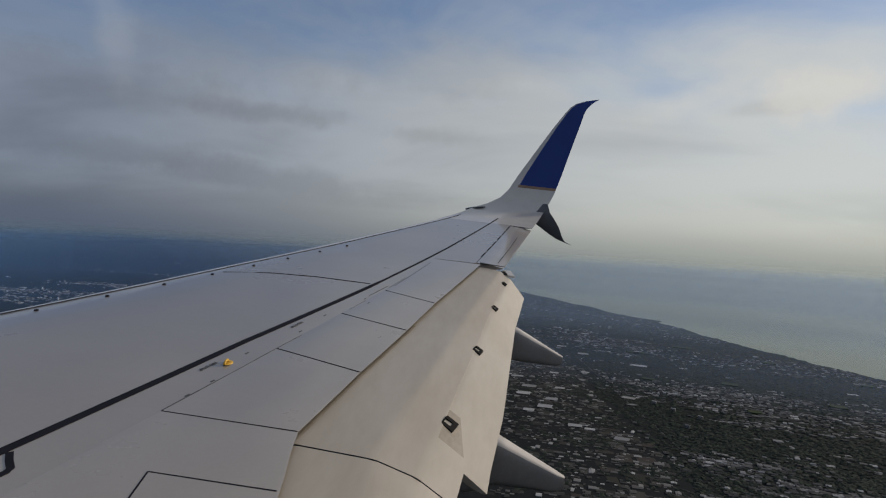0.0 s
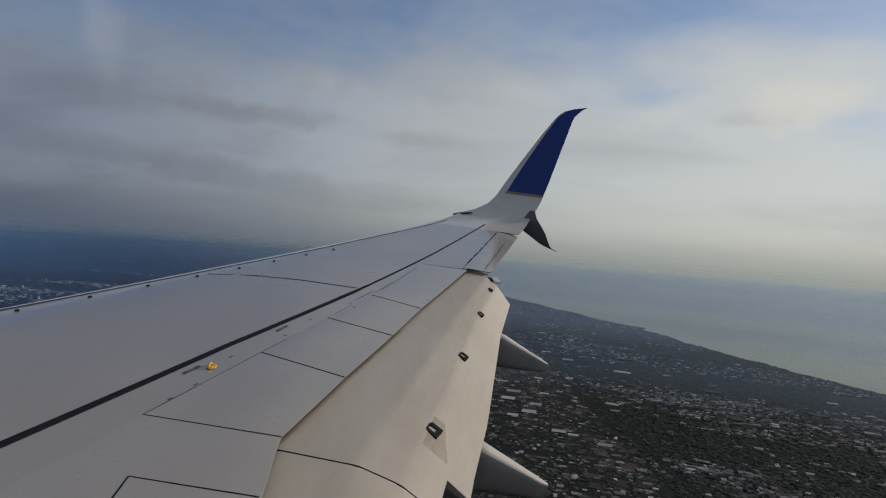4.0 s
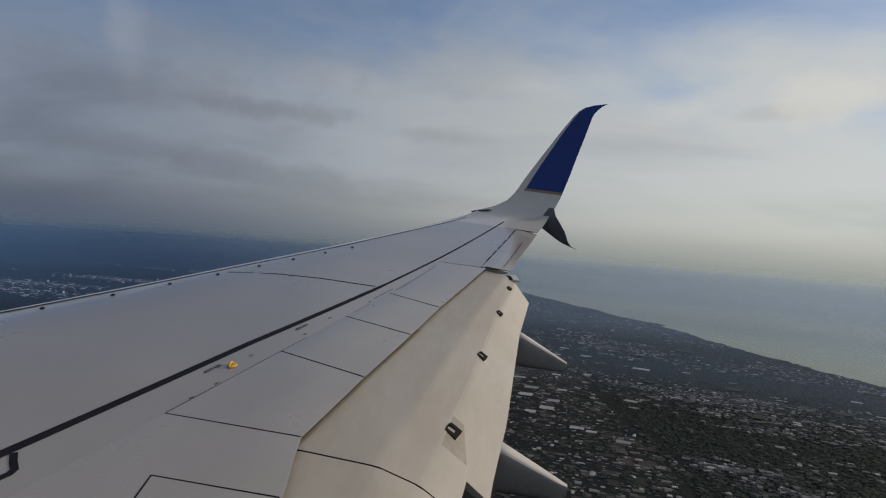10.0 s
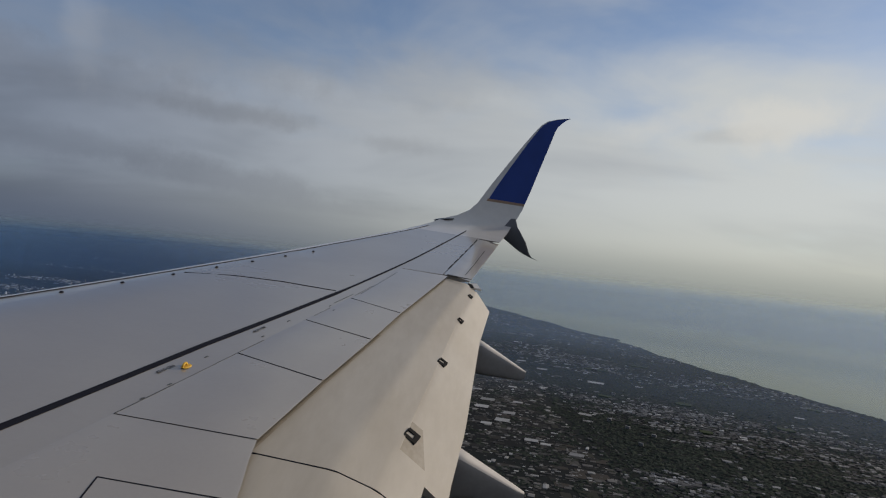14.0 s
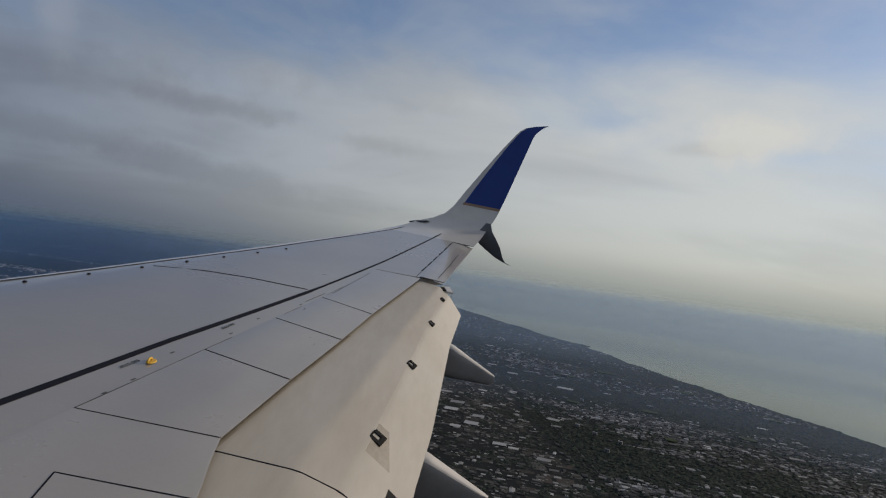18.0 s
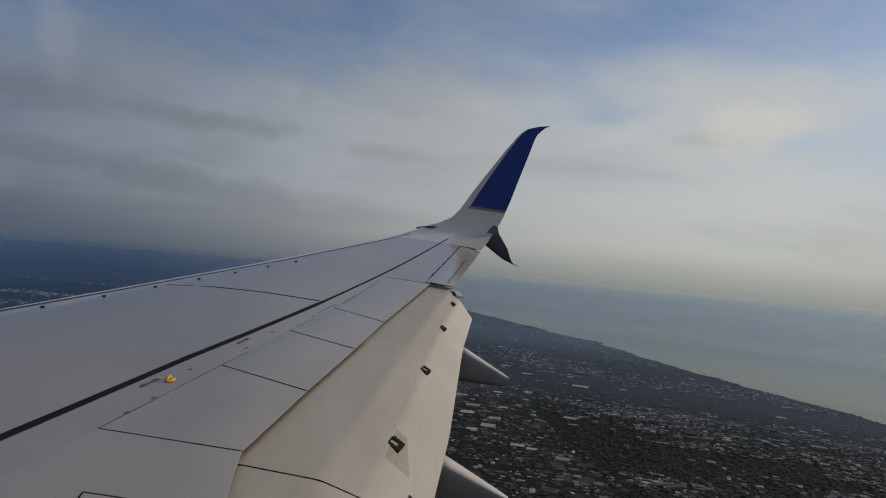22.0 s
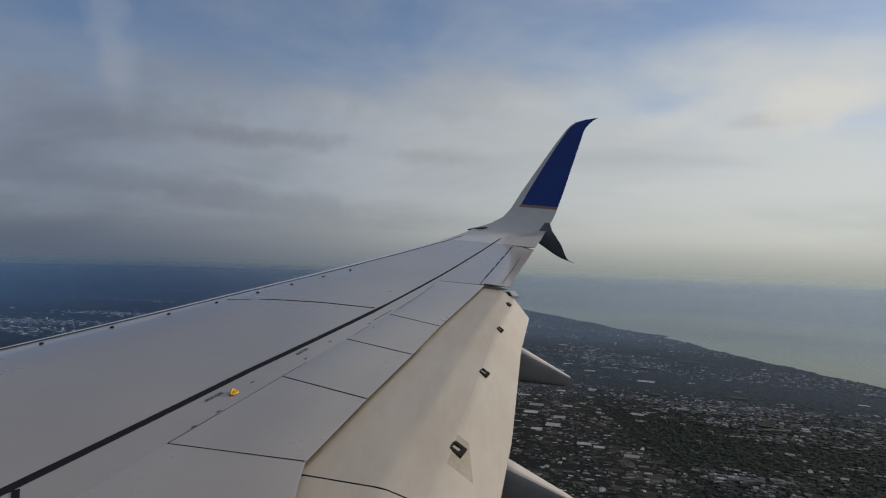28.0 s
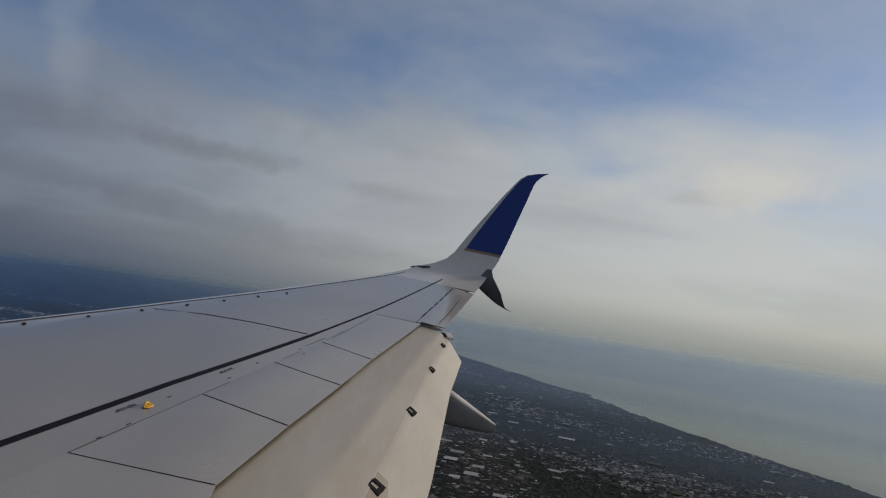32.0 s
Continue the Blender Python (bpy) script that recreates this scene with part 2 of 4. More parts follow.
def lift_z(y):
    """Height of the upper skin: dihedral and flight bend."""
    return 0.08527 * y + 0.00403 * max(y - 2, 0) ** 2


def curve(table):
    ys, xs = [p[0] for p in table], [p[1] for p in table]
    return lambda y: float(np.interp(y, ys, xs)) if ys[0] <= y <= ys[-1] else (
        xs[0] + (y - ys[0]) * (xs[1] - xs[0]) / (ys[1] - ys[0]) if y < ys[0] else xs[-1] + (y - ys[-1]) * (xs[-1] - xs[-2]) / (ys[-1] - ys[-2]))


lead = curve([(1.0, 0.40), (7.5, 3.97), (9.55, 5.09), (11.34, 6.12), (13.88, 7.50), (15.08, 8.06)])
seal_x = curve([(3.0, 5.03), (5.06, 5.63), (7.09, 6.235), (9.37, 7.02), (11.49, 7.70), (15.04, 8.76)])
hinge = curve([(3.0, 5.55), (5.73, 6.252), (7.065, 6.607), (8.19, 6.925), (9.18, 7.222), (10.25, 7.493), (11.07, 7.69)])
trail = curve([(3.0, 7.55), (5.03, 7.33), (5.66, 7.217), (6.79, 7.421), (7.93, 7.659), (8.92, 7.855), (10.97, 8.35)])
ail_hinge = curve([(10.97, 8.262), (11.37, 8.341), (13.84, 8.832), (14.2, 8.90)])
ail_trail = curve([(10.9, 8.66), (11.1, 8.70), (14.2, 9.312)])


def up(x, y, off=0.0):
    """A point over the upper skin, whose front droops towards the root."""
    front = max(1 - (x - lead(y)) / 0.9, 0.0)
    droop = 0.068 * min(max((11.8 - y) / 4.2, 0.0), 1.3) * min(front, 1.2) ** 2
    return Vector((x, y, lift_z(y) - droop + off)) * SIZE


def loft(rows, closed=False, caps=False):
    """Quads between rows of points of equal length."""
    bm = bmesh.new()
    made = [[bm.verts.new(p) for p in row] for row in rows]
    for a, b in zip(made, made[1:]):
        n = len(a)
        for i in range(n if closed else n - 1):
            j = (i + 1) % n
            bm.faces.new((a[i], a[j], b[j], b[i]))
    if caps:
        bm.faces.new(made[0])
        bm.faces.new(made[-1])
    return bm


def plate(corners, thick, rounds=0.0):
    """A plate with these upper corners, and its thickness below."""
    bm = bmesh.new()
    top = [bm.verts.new(c) for c in corners]
    low = [bm.verts.new(Vector(c) - Vector((0, 0, thick))) for c in corners]
    bm.faces.new(top)
    bm.faces.new(low[::-1])
    n = len(top)
    for i in range(n):
        bm.faces.new((top[i], low[i], low[(i + 1) % n], top[(i + 1) % n]))
    if rounds:
        bmesh.ops.bevel(bm, geom=[e for e in bm.edges if e.verts[0] in top and e.verts[1] in top], offset=rounds, segments=2, affect="EDGES")
    return bm


def strip(points, width, off, thick=0.004):
    """A flat band laid along the skin through planform points."""
    rows = []
    for i, (x, y) in enumerate(points):
        a, b = points[max(i - 1, 0)], points[min(i + 1, len(points) - 1)]
        d = Vector((b[0] - a[0], b[1] - a[1], 0)).normalized() * (width[i] if isinstance(width, list) else width) / 2
        p, q = up(x - d.y, y + d.x, off), up(x + d.y, y - d.x, off)
        low = Vector((0, 0, thick))
        rows.append((p, q, q - low, p - low))
    return loft(rows, closed=True, caps=True)


def wing_section(y, end):
    """Upper skin from the rear edge forward, round the nose and back below."""
    le = lead(y)
    full = end - le + 0.9
    pts = [up(le + 0.13 + (end - le - 0.13) * (1 - i / 9), y) for i in range(10)]
    r = 0.035 * full
    for i in range(1, 8):
        a = math.pi * i / 8
        pts.append(up(le + 0.13 * (1 - math.sin(a)), y, -r * (1 - math.cos(a))))
    for i in range(6):
        f = i / 5
        pts.append(up(le + 0.13 + (end - le - 0.13) * f, y, -2 * r - 0.05 * full * math.sin(math.pi * min(f * 1.1, 1)) + 0.02 * f))
    return pts


rows = [wing_section(y, hinge(y)) for y in np.linspace(3.0, 10.96, 22)]
rows += [wing_section(y, ail_hinge(y)) for y in np.linspace(10.961, 13.9, 8)]
part("wing_box", loft(rows, closed=True, caps=True), SKIN, wing, "smooth grey painted upper wing skin")
part("seal_strip", strip([(seal_x(y) + 0.04, y) for y in np.linspace(3.0, 15.0, 30)], [0.078 - 0.0033 * (y - 3.0) if y < 9.35 else 0.034 - 0.002 * (y - 9.35) for y in np.linspace(3.0, 15.0, 30)], 0.004), SEAL, wing, "black sealant strip along the rear spar")

# nose strip of bare metal along the slats, with its rear joint
nose = []
for y in np.linspace(3.0, 14.8, 30):
    le = lead(y)
    nose.append([up(le + 0.115, y, 0.003), up(le + 0.06, y, 0.003)] + [up(le + 0.06 - 0.064 * math.sin(a), y, 0.003 - 0.10 * (1 - math.cos(a)) * 0.5) for a in (0.5, 1.0, 1.5, 2.0, 2.5)])
part("slat_edge", loft(nose), BARE, wing, "bright bare-metal leading edge")
part("slat_joint", strip([(lead(y) + 0.13, y) for y in np.linspace(3.0, 14.6, 30)], 0.009, 0.003), SEAL, wing, "thin dark joint behind the slats")
part("skin_joint", strip([(5.195, 9.196), (5.75, 9.33), (6.309, 9.395), (7.0, 9.37)], 0.022, 0.003), SEAL, wing, "dark chordwise skin joint")

# studs along the front of the upper skin
stud_ys = [7.32, 7.92, 8.49, 9.05, 9.60, 10.10, 10.62, 11.11, 6.68, 6.0]
for y in stud_ys:
    bm = bmesh.new()
    bmesh.ops.create_cone(bm, cap_ends=True, segments=12, radius1=0.022, radius2=0.014, depth=0.014)
    bmesh.ops.scale(bm, vec=(1.0, 1.5, 1.0), verts=bm.verts[:])
    bmesh.ops.translate(bm, vec=up(lead(y) + 0.31, y, 0.006), verts=bm.verts[:])
    part("stud", bm, SEAL, wing, "small dark oval fitting")

# dark well under the spoilers, then the spoiler plates themselves
well = [[up(hinge(y) - 0.02, y, -0.045), up(trail(y) - 0.06, y, -0.035), up(trail(y) - 0.06, y, -0.10), up(hinge(y) - 0.02, y, -0.10)] for y in np.linspace(3.0, 10.96, 30)]
part("spoiler_well", loft(well, closed=True, caps=True), SEAL, wing, "dark well under the spoilers")


def spoiler(name, y0, y1, t0, t1, label, gap=0.009, split=6):
    """A plate from hinge line to rear edge; y0, y1 at the hinge, t0, t1 at the rear edge."""
    rows = []
    for i in range(split + 1):
        f = i / split
        ya, yb = y0 + (y1 - y0) * f, t0 + (t1 - t0) * f
        if i == 0:
            ya, yb = ya + gap, yb + gap
        if i == split:
            ya, yb = ya - gap, yb - gap
        xa, xb = hinge(ya) - 0.004, trail(yb)
        rows.append([up(xa + (xb - xa) * k, ya + (yb - ya) * k, o) for k, o in
                     ((0, 0.001), (0.012, 0.002), (0.5, 0.001), (0.985, 0.0), (1, -0.002), (0.93, -0.02), (0.5, -0.02), (0, -0.019))])
    return part(name, loft(rows, closed=True, caps=True), PANEL, wing, label)


spoiler("spoiler", 9.18, 10.94, 8.92, 10.93, "outer grey spoiler panel lying flush")
spoiler("spoiler", 8.19, 9.18, 7.93, 8.92, "grey spoiler panel lying flush")
spoiler("spoiler", 7.065, 8.19, 6.79, 7.93, "grey spoiler panel lying flush")
spoiler("spoiler", 5.73, 7.065, 5.70, 6.79, "wide grey spoiler panel lying flush")
spoiler("fixed_panel", 3.0, 5.73, 3.0, 5.70, "fixed grey trailing-edge panel", gap=0.002, split=10)
for ya, yb, w in ((5.74, 6.3, 0.007), (6.3, 6.72, 0.003), (6.72, 7.45, 0.005), (8.35, 8.7, 0.003), (9.3, 9.8, 0.004)):
    part("hinge_joint", strip([(hinge(y), y) for y in np.linspace(ya, yb, 4)], w, 0.004), INK, wing, "thin dark spoiler hinge joint")
for ya, yb, w in ((5.73, 5.70, 0.004), (7.065, 6.79, 0.007), (8.19, 7.93, 0.007), (9.18, 8.92, 0.005)):
    part("spoiler_gap", strip([(hinge(ya) + (trail(yb) - 0.01 - hinge(ya)) * k / 4, ya + (yb - ya) * k / 4) for k in range(5)], w, 0.004), SEAL, wing, "dark gap between two spoiler panels")
part("panel_joint", strip([(6.546, 5.03), (6.582, 4.77), (6.62, 4.5)], 0.010, 0.003), SEAL, wing, "thin dark panel joint")
part("panel_joint", strip([(6.546, 5.03), (6.9, 5.022), (7.31, 5.015)], 0.008, 0.003), SEAL, wing, "thin dark panel joint")
WALK = [(5.71, 5.03), (5.77, 4.95), (5.83, 4.885), (5.835, 4.84), (5.80, 4.74), (5.74, 4.56), (5.62, 4.2)]
# black outline of the walkway corner beside the spar strip
part("walkway_corner", strip(WALK, 0.042, 0.004), SEAL, wing, "black walkway outline with a rounded corner")

# yellow ring fitting on a round base
ring = new("hoist_ring")
ring.parent = wing
ring.location = up(6.335, 6.62, 0.0)
tagged(ring, "yellow ring fitting bolted to the skin")
rows = []
for i in range(15):
    a = math.pi * i / 14
    c = Vector((0.0, 0.046 * math.cos(a), 0.030 * math.sin(a) + 0.004))
    o = Vector((0, math.cos(a), math.sin(a)))
    rows.append([c + o * 0.010 * math.cos(b) + Vector((0.010 * math.sin(b), 0, 0)) for b in np.linspace(0, 2 * math.pi, 8, endpoint=False)])
part("ring", loft(rows, closed=True, caps=True), YELLOW, ring, "bent yellow ring")
bm = bmesh.new()
bmesh.ops.create_cone(bm, cap_ends=True, segments=20, radius1=0.075, radius2=0.06, depth=0.014)
bmesh.ops.scale(bm, vec=(0.5, 1.0, 0.6), verts=bm.verts[:])
bmesh.ops.translate(bm, vec=(0.01, 0.02, 0.007), verts=bm.verts[:])
part("base_plate", bm, YELLOW, ring, "yellow base plate")


def lettering(words, x, y, size, turn):
    """Words laid on the skin as thin raised letters."""
    cu = bpy.data.curves.new("words", "FONT")
    cu.body, cu.size, cu.extrude = words, size, 0.001
    tmp = new("words", cu)
    me = bpy.data.meshes.new_from_object(tmp.evaluated_get(bpy.context.evaluated_depsgraph_get()))
    bpy.data.objects.remove(tmp)
    me.materials.append(INK)
    ob = new("marking", me)
    ob.parent = wing
    slope = math.degrees(math.atan(0.08527 + 0.00806 * (y - 2)))
    ob.matrix_local = Matrix.Translation(up(x, y, 0.004)) @ pose(0, 0, 0, slope, 0, 0) @ pose(0, 0, 0, 0, 0, turn)
    return tagged(ob, "black stencilled warning on the skin")


lettering("NO STEP", 6.235, 6.62, 0.054, -106)
lettering("NO STEP", 6.60, 7.80, 0.054, -106)
for x, y in ((6.40, 6.86), (6.365, 6.26), (6.67, 7.52), (6.77, 8.05), (7.05, 8.75), (7.12, 8.62), (6.30, 5.98)):
    part("mark", strip([(x, y), (x + 0.012, y + 0.04)], 0.014, 0.003), INK, wing, "small dark stencil mark")
part("scuff", strip([(7.30, 9.4), (7.45, 10.0), (7.62, 10.7)], 0.010, 0.002), INK, wing, "worn sealant joint")
part("scuff", strip([(7.08, 8.9), (7.22, 9.35)], 0.010, 0.002), INK, wing, "worn sealant joint")

# ---- flaps ----
flap_tail = curve([(5.5, 8.48), (5.98, 8.536), (7.2, 8.68), (9.575, 8.86), (11.05, 9.047)])
main_tail = curve([(3.5, 8.13), (5.73, 8.335), (6.10, 8.372), (6.19, 8.36), (6.2, 8.146), (6.666, 8.20), (8.3, 8.40), (9.8, 8.58), (10.95, 8.72)])
DROP = curve([(-0.2, 0.075), (0.0, 0.04), (0.40, 0.068), (0.44, 0.075), (0.64, 0.150), (0.67, 0.166), (1.0, 0.42)])


def flap_point(y, x, extra=0.0):
    u = (x - trail(y)) / (flap_tail(max(y, 5.5)) - trail(y))
    return up(x, y, -DROP(u) - extra)


def flap_sheet(name, y_list, front, back, thick, extra, label, steps=16, skew=0.0, even_tail=None):
    rows = []
    for n, y in enumerate(y_list):
        a, b = front(y), back(y)
        lean = skew if n == 0 else 0.0
        even = min(b, even_tail(y)) if even_tail else b
        xs = list(np.linspace(a, even, steps - 1)) + [even + (b - even) * 0.5 + 0.001, b + 0.002] if even_tail else list(np.linspace(a, b, steps + 1))
        top = [flap_point(y - lean * i / steps, xs[i], extra) for i in range(steps + 1)]
        low = [flap_point(y - lean * i / steps, xs[i], extra + thick * (0.03 + 0.97 * math.sin(math.pi * (1 - i / steps) ** 0.7))) for i in range(steps, -1, -1)]
        rows.append(top + low)
    return part(name, loft(rows, closed=True, caps=True), FLAP, wing, label)


flap_sheet("inboard_flap", np.linspace(3.2, 5.60, 6), lambda y: trail(y) - 0.12, main_tail, 0.12, 0.001, "pale inboard flap, lowered")
flap_sheet("outboard_flap", list(np.linspace(5.615, 6.10, 6)) + [6.19, 6.2, 6.43] + list(np.linspace(6.5, 10.93, 22)), lambda y: trail(y) - 0.12, main_tail, 0.12, 0.0, "pale outboard flap, lowered and stained", steps=24, even_tail=curve([(5.6, 8.07), (6.2, 8.135), (6.666, 8.19), (8.3, 8.39), (9.8, 8.57), (10.95, 8.71)]))
flap_sheet("aft_flap", np.linspace(6.08, 10.93, 24), lambda y: main_tail(max(y, 6.2)) - 0.14, flap_tail, 0.06, 0.007, "pale aft flap segment with scalloped front", skew=0.08)
part("flap_seam", loft([[flap_point(5.607 + d, 7.10 + 1.14 * k / 30, e - 0.002) for d, e in ((-0.005, 0), (0.004, 0), (0.004, 0.02), (-0.005, 0.02))] for k in range(31)], closed=True, caps=True), SEAL, wing, "dark seam between the flap panels")
# grime and painted-on shade where the flap runs out from under the spoilers
part("grime_shade_band", loft([[flap_point(y, trail(y) + d, -0.002) for d in (-0.02, 0.0, 0.006, 0.012)] for y in np.linspace(5.66, 8.2, 30)]), BAY, wing, "brown grime and painted shade along the spoiler edge")

for x, y, w in ((8.214, 6.46, 0.100), (8.396, 8.06, 0.082), (8.569, 9.51, 0.068), (8.697, 10.55, 0.06)):
    lever = new("flap_lever")
    lever.parent = wing
    lever.matrix_local = Matrix.Translation(flap_point(y, x, 0.0)) @ pose(0, 0, 0, 10, 24, -14)
    tagged(lever, "dark U-shaped flap lever in its slot")
    for dy in (-w / 2, w / 2):
        part("cheek", plate([(-w * 0.55, dy - w * 0.25, 0.016), (w * 0.66, dy - w * 0.25, 0.010), (w * 0.66, dy + w * 0.25, 0.010), (-w * 0.55, dy + w * 0.25, 0.016)], 0.05, 0.004), DARK, lever)
    part("bridge", plate([(w * 0.22, -w / 2, 0.013), (w * 0.66, -w / 2, 0.010), (w * 0.66, w / 2, 0.010), (w * 0.22, w / 2, 0.013)], 0.05, 0.004), DARK, lever)
    part("hinge_bar", plate([(-w * 0.62, -w * 0.6, 0.012), (-w * 0.46, -w * 0.6, 0.012), (-w * 0.46, w * 0.6, 0.012), (-w * 0.62, w * 0.6, 0.012)], 0.04, 0.003), DARK, lever)
    part("slot_floor", plate([(-w * 0.5, -w / 2, 0.004), (w * 0.36, -w / 2, 0.004), (w * 0.36, w / 2, 0.004), (-w * 0.5, w / 2, 0.004)], 0.02), FLAP, lever)

# bay in the rear edge of the main flap, round the inner lever: its grime and shade are painted on
bay = []
for k in range(9):
    f = k / 8
    bay.append([flap_point(6.666 - 0.47 * f, x, 0.0035) for x in np.linspace(8.2 - 0.054 * f, 8.30 + 0.056 * f, 7)])
part("lever_bay", loft(bay), BAY, wing, "bay round the inner flap lever, darkened for grime and shade")

# flap end fin and the dark gap beside it
part("end_gap", strip([(8.33, 10.98), (8.5, 10.955), (8.70, 10.93)], [0.075, 0.05, 0.02], 0.004), DARK, wing, "dark gap at the outer end of the flap")
part("end_fin", plate([up(8.66, 11.06, -0.09), up(8.80, 11.12, -0.09), up(8.86, 10.95, -0.12), up(8.72, 10.90, -0.11)], 0.03, 0.006), WHITE, wing, "small pale fin at the flap end")

part("fin_slot", plate([up(8.665, 10.99, -0.082), up(8.715, 11.0, -0.082), up(8.75, 10.90, -0.10), up(8.70, 10.89, -0.10)], 0.012), DARK, wing, "dark slot under the flap end fin")

# ---- aileron ----
rows = []
for y in np.linspace(10.99, 13.82, 12):
    a, b = ail_hinge(y) + 0.008, ail_trail(y)
    rows.append([up(a + (b - a) * k, y, o) for k, o in ((0, -0.004), (0.03, 0), (0.5, -0.008), (1, -0.04), (1, -0.05), (0.5, -0.09), (0, -0.14))])
aileron = part("aileron", loft(rows, closed=True, caps=True), AILERON, wing, "grey aileron in line with the wing")
for y in np.arange(11.35, 13.7, 0.42):
    part("hinge_gap", strip([(ail_hinge(y), y), (ail_hinge(y + 0.3), y + 0.3)], 0.015, 0.003), SEAL, wing, "dark slot of the aileron hinge")
part("hinge_gap", strip([(8.832, 13.84), (9.02, 13.82), (9.24, 13.79)], 0.022, 0.003), SEAL, wing, "dark gap at the aileron end")
tab = plate([up(8.62, 11.15, -0.030), up(8.95, 12.9, -0.022), up(9.04, 12.9, -0.036), up(8.70, 11.15, -0.038)], 0.012, 0.003)
part("trim_tab", tab, AILERON, aileron, "pale trim tab")
part("tab_joint", strip([(8.60, 11.12), (8.77, 12.0), (8.935, 12.9)], 0.009, 0.004), SEAL, aileron)

# ---- winglet ----
spine = [(13.82, 1.741), (14.2, 1.806), (14.6, 1.90), (14.85, 1.995), (15.05, 2.12), (15.2, 2.27), (15.31, 2.45), (15.345, 2.52), (15.37, 2.575), (15.45, 2.85),
         (15.58, 3.4), (15.68, 3.9), (15.745, 4.25), (15.77, 4.36), (15.80, 4.46), (15.83, 4.54), (15.85, 4.60)]
wl_lead = curve([(1.741, 7.47), (1.806, 7.66), (1.90, 7.88), (1.995, 8.05), (2.12, 8.37), (2.27, 8.62), (2.45, 8.77), (2.85, 8.985), (3.4, 9.305), (3.9, 9.60), (4.25, 9.825), (4.36, 9.91), (4.46, 10.03), (4.54, 10.24), (4.60, 10.49)])
wl_trail = curve([(1.741, 9.25), (1.806, 9.33), (1.90, 9.43), (1.995, 9.495), (2.12, 9.57), (2.27, 9.66), (2.45, 9.74), (2.85, 9.86), (3.4, 10.00), (3.9, 10.13), (4.25, 10.215), (4.36, 10.26), (4.46, 10.34), (4.54, 10.42), (4.60, 10.515)])


def spine_side(i):
    """Unit vector square to the winglet's sheet, towards the cabin and up."""
    a, b = spine[max(i - 1, 0)], spine[min(i + 1, len(spine) - 1)]
    d = Vector((0, b[0] - a[0], b[1] - a[1])).normalized()
    return Vector((0, -d.z, d.y))


def winglet_rows(i0, i1, f0, f1, lift=0.0, thin=1.0):
    rows = []
    for i in range(i0, i1 + 1):
        y, z = spine[i]
        a, b = wl_lead(z), wl_trail(z)
        side, chord = spine_side(i), b - a
        fs = np.linspace(f0 * (1.0 - 0.5 * max(z - 2.5, 0) / 2.1), f1, 13)
        half = [0.028 * chord * thin * 2.2 * math.sqrt(f) * (1 - f) + 0.002 for f in fs]
        face = [Vector((a + chord * f, y, z)) * SIZE + side * lift for f in fs]
        back = [Vector((a + chord * f, y, z)) * SIZE - side * (2 * h + lift) for f, h in zip(fs, half)]
        rows.append(face + back[::-1])
    return rows


winglet = part("winglet", loft(winglet_rows(0, 16, 0, 1), closed=True, caps=True), WHITE, wing, "upturned winglet, pale root and navy blade")
part("navy_panel", loft(winglet_rows(8, 16, 0.17, 1.0, 0.003), closed=True, caps=True), NAVY, winglet, "navy blue painted blade")
part("gold_stripe", loft(winglet_rows(7, 8, 0.15, 1.0, 0.003), closed=True, caps=True), GOLD, winglet, "thin gold stripe under the blue")
low_spine = [(14.96, 2.23), (14.95, 2.07), (14.96, 1.98), (15.01, 1.78), (15.06, 1.60), (15.09, 1.53), (15.12, 1.48), (15.15, 1.43)]
low_lead = curve([(-2.23, 9.50), (-2.07, 9.40), (-1.98, 9.25), (-1.78, 9.43), (-1.60, 9.73), (-1.53, 9.87), (-1.48, 10.02), (-1.43, 10.20)])
low_trail = curve([(-2.23, 9.60), (-2.07, 9.66), (-1.98, 9.735), (-1.78, 9.89), (-1.60, 9.98), (-1.53, 10.025), (-1.48, 10.08), (-1.43, 10.215)])
rows = []
for y, z in low_spine:
    a, b = low_lead(-z), low_trail(-z)
    fs = np.linspace(0, 1, 9)
    n = Vector((0, 0.95, 0.3))
    rows.append([Vector((a + (b - a) * f, y, z)) * SIZE + n * 0.03 * (b - a) * math.sin(math.pi * f ** 0.6) for f in fs] +
                [Vector((a + (b - a) * f, y, z)) * SIZE - n * (0.03 * (b - a) * math.sin(math.pi * f ** 0.6) + 0.004) for f in fs[::-1]])
part("lower_strake", loft(rows, closed=True, caps=True), STRAKE, wing, "dark downturned winglet strake")
part("strake_hinge", plate([Vector((9.545, 14.95, 2.15)) * SIZE, Vector((9.595, 14.95, 2.15)) * SIZE, Vector((9.595, 15.05, 2.15)) * SIZE, Vector((9.545, 15.05, 2.15)) * SIZE], 0.09, 0.004), WHITE, wing, "small white light at the strake root")
bm = bmesh.new()
bmesh.ops.create_uvsphere(bm, u_segments=20, v_segments=10, radius=1.0)
bmesh.ops.scale(bm, vec=(0.24, 0.16, 0.035), verts=bm.verts[:])
bmesh.ops.rotate(bm, matrix=Matrix.Rotation(radians(-12), 3, "Y"), verts=bm.verts[:])
bmesh.ops.translate(bm, vec=Vector((8.12, 14.95, 1.99)) * SIZE, verts=bm.verts[:])
part("position_light", bm, LENS, wing, "dark lens of the wingtip light")

# ---- flap track fairings ----


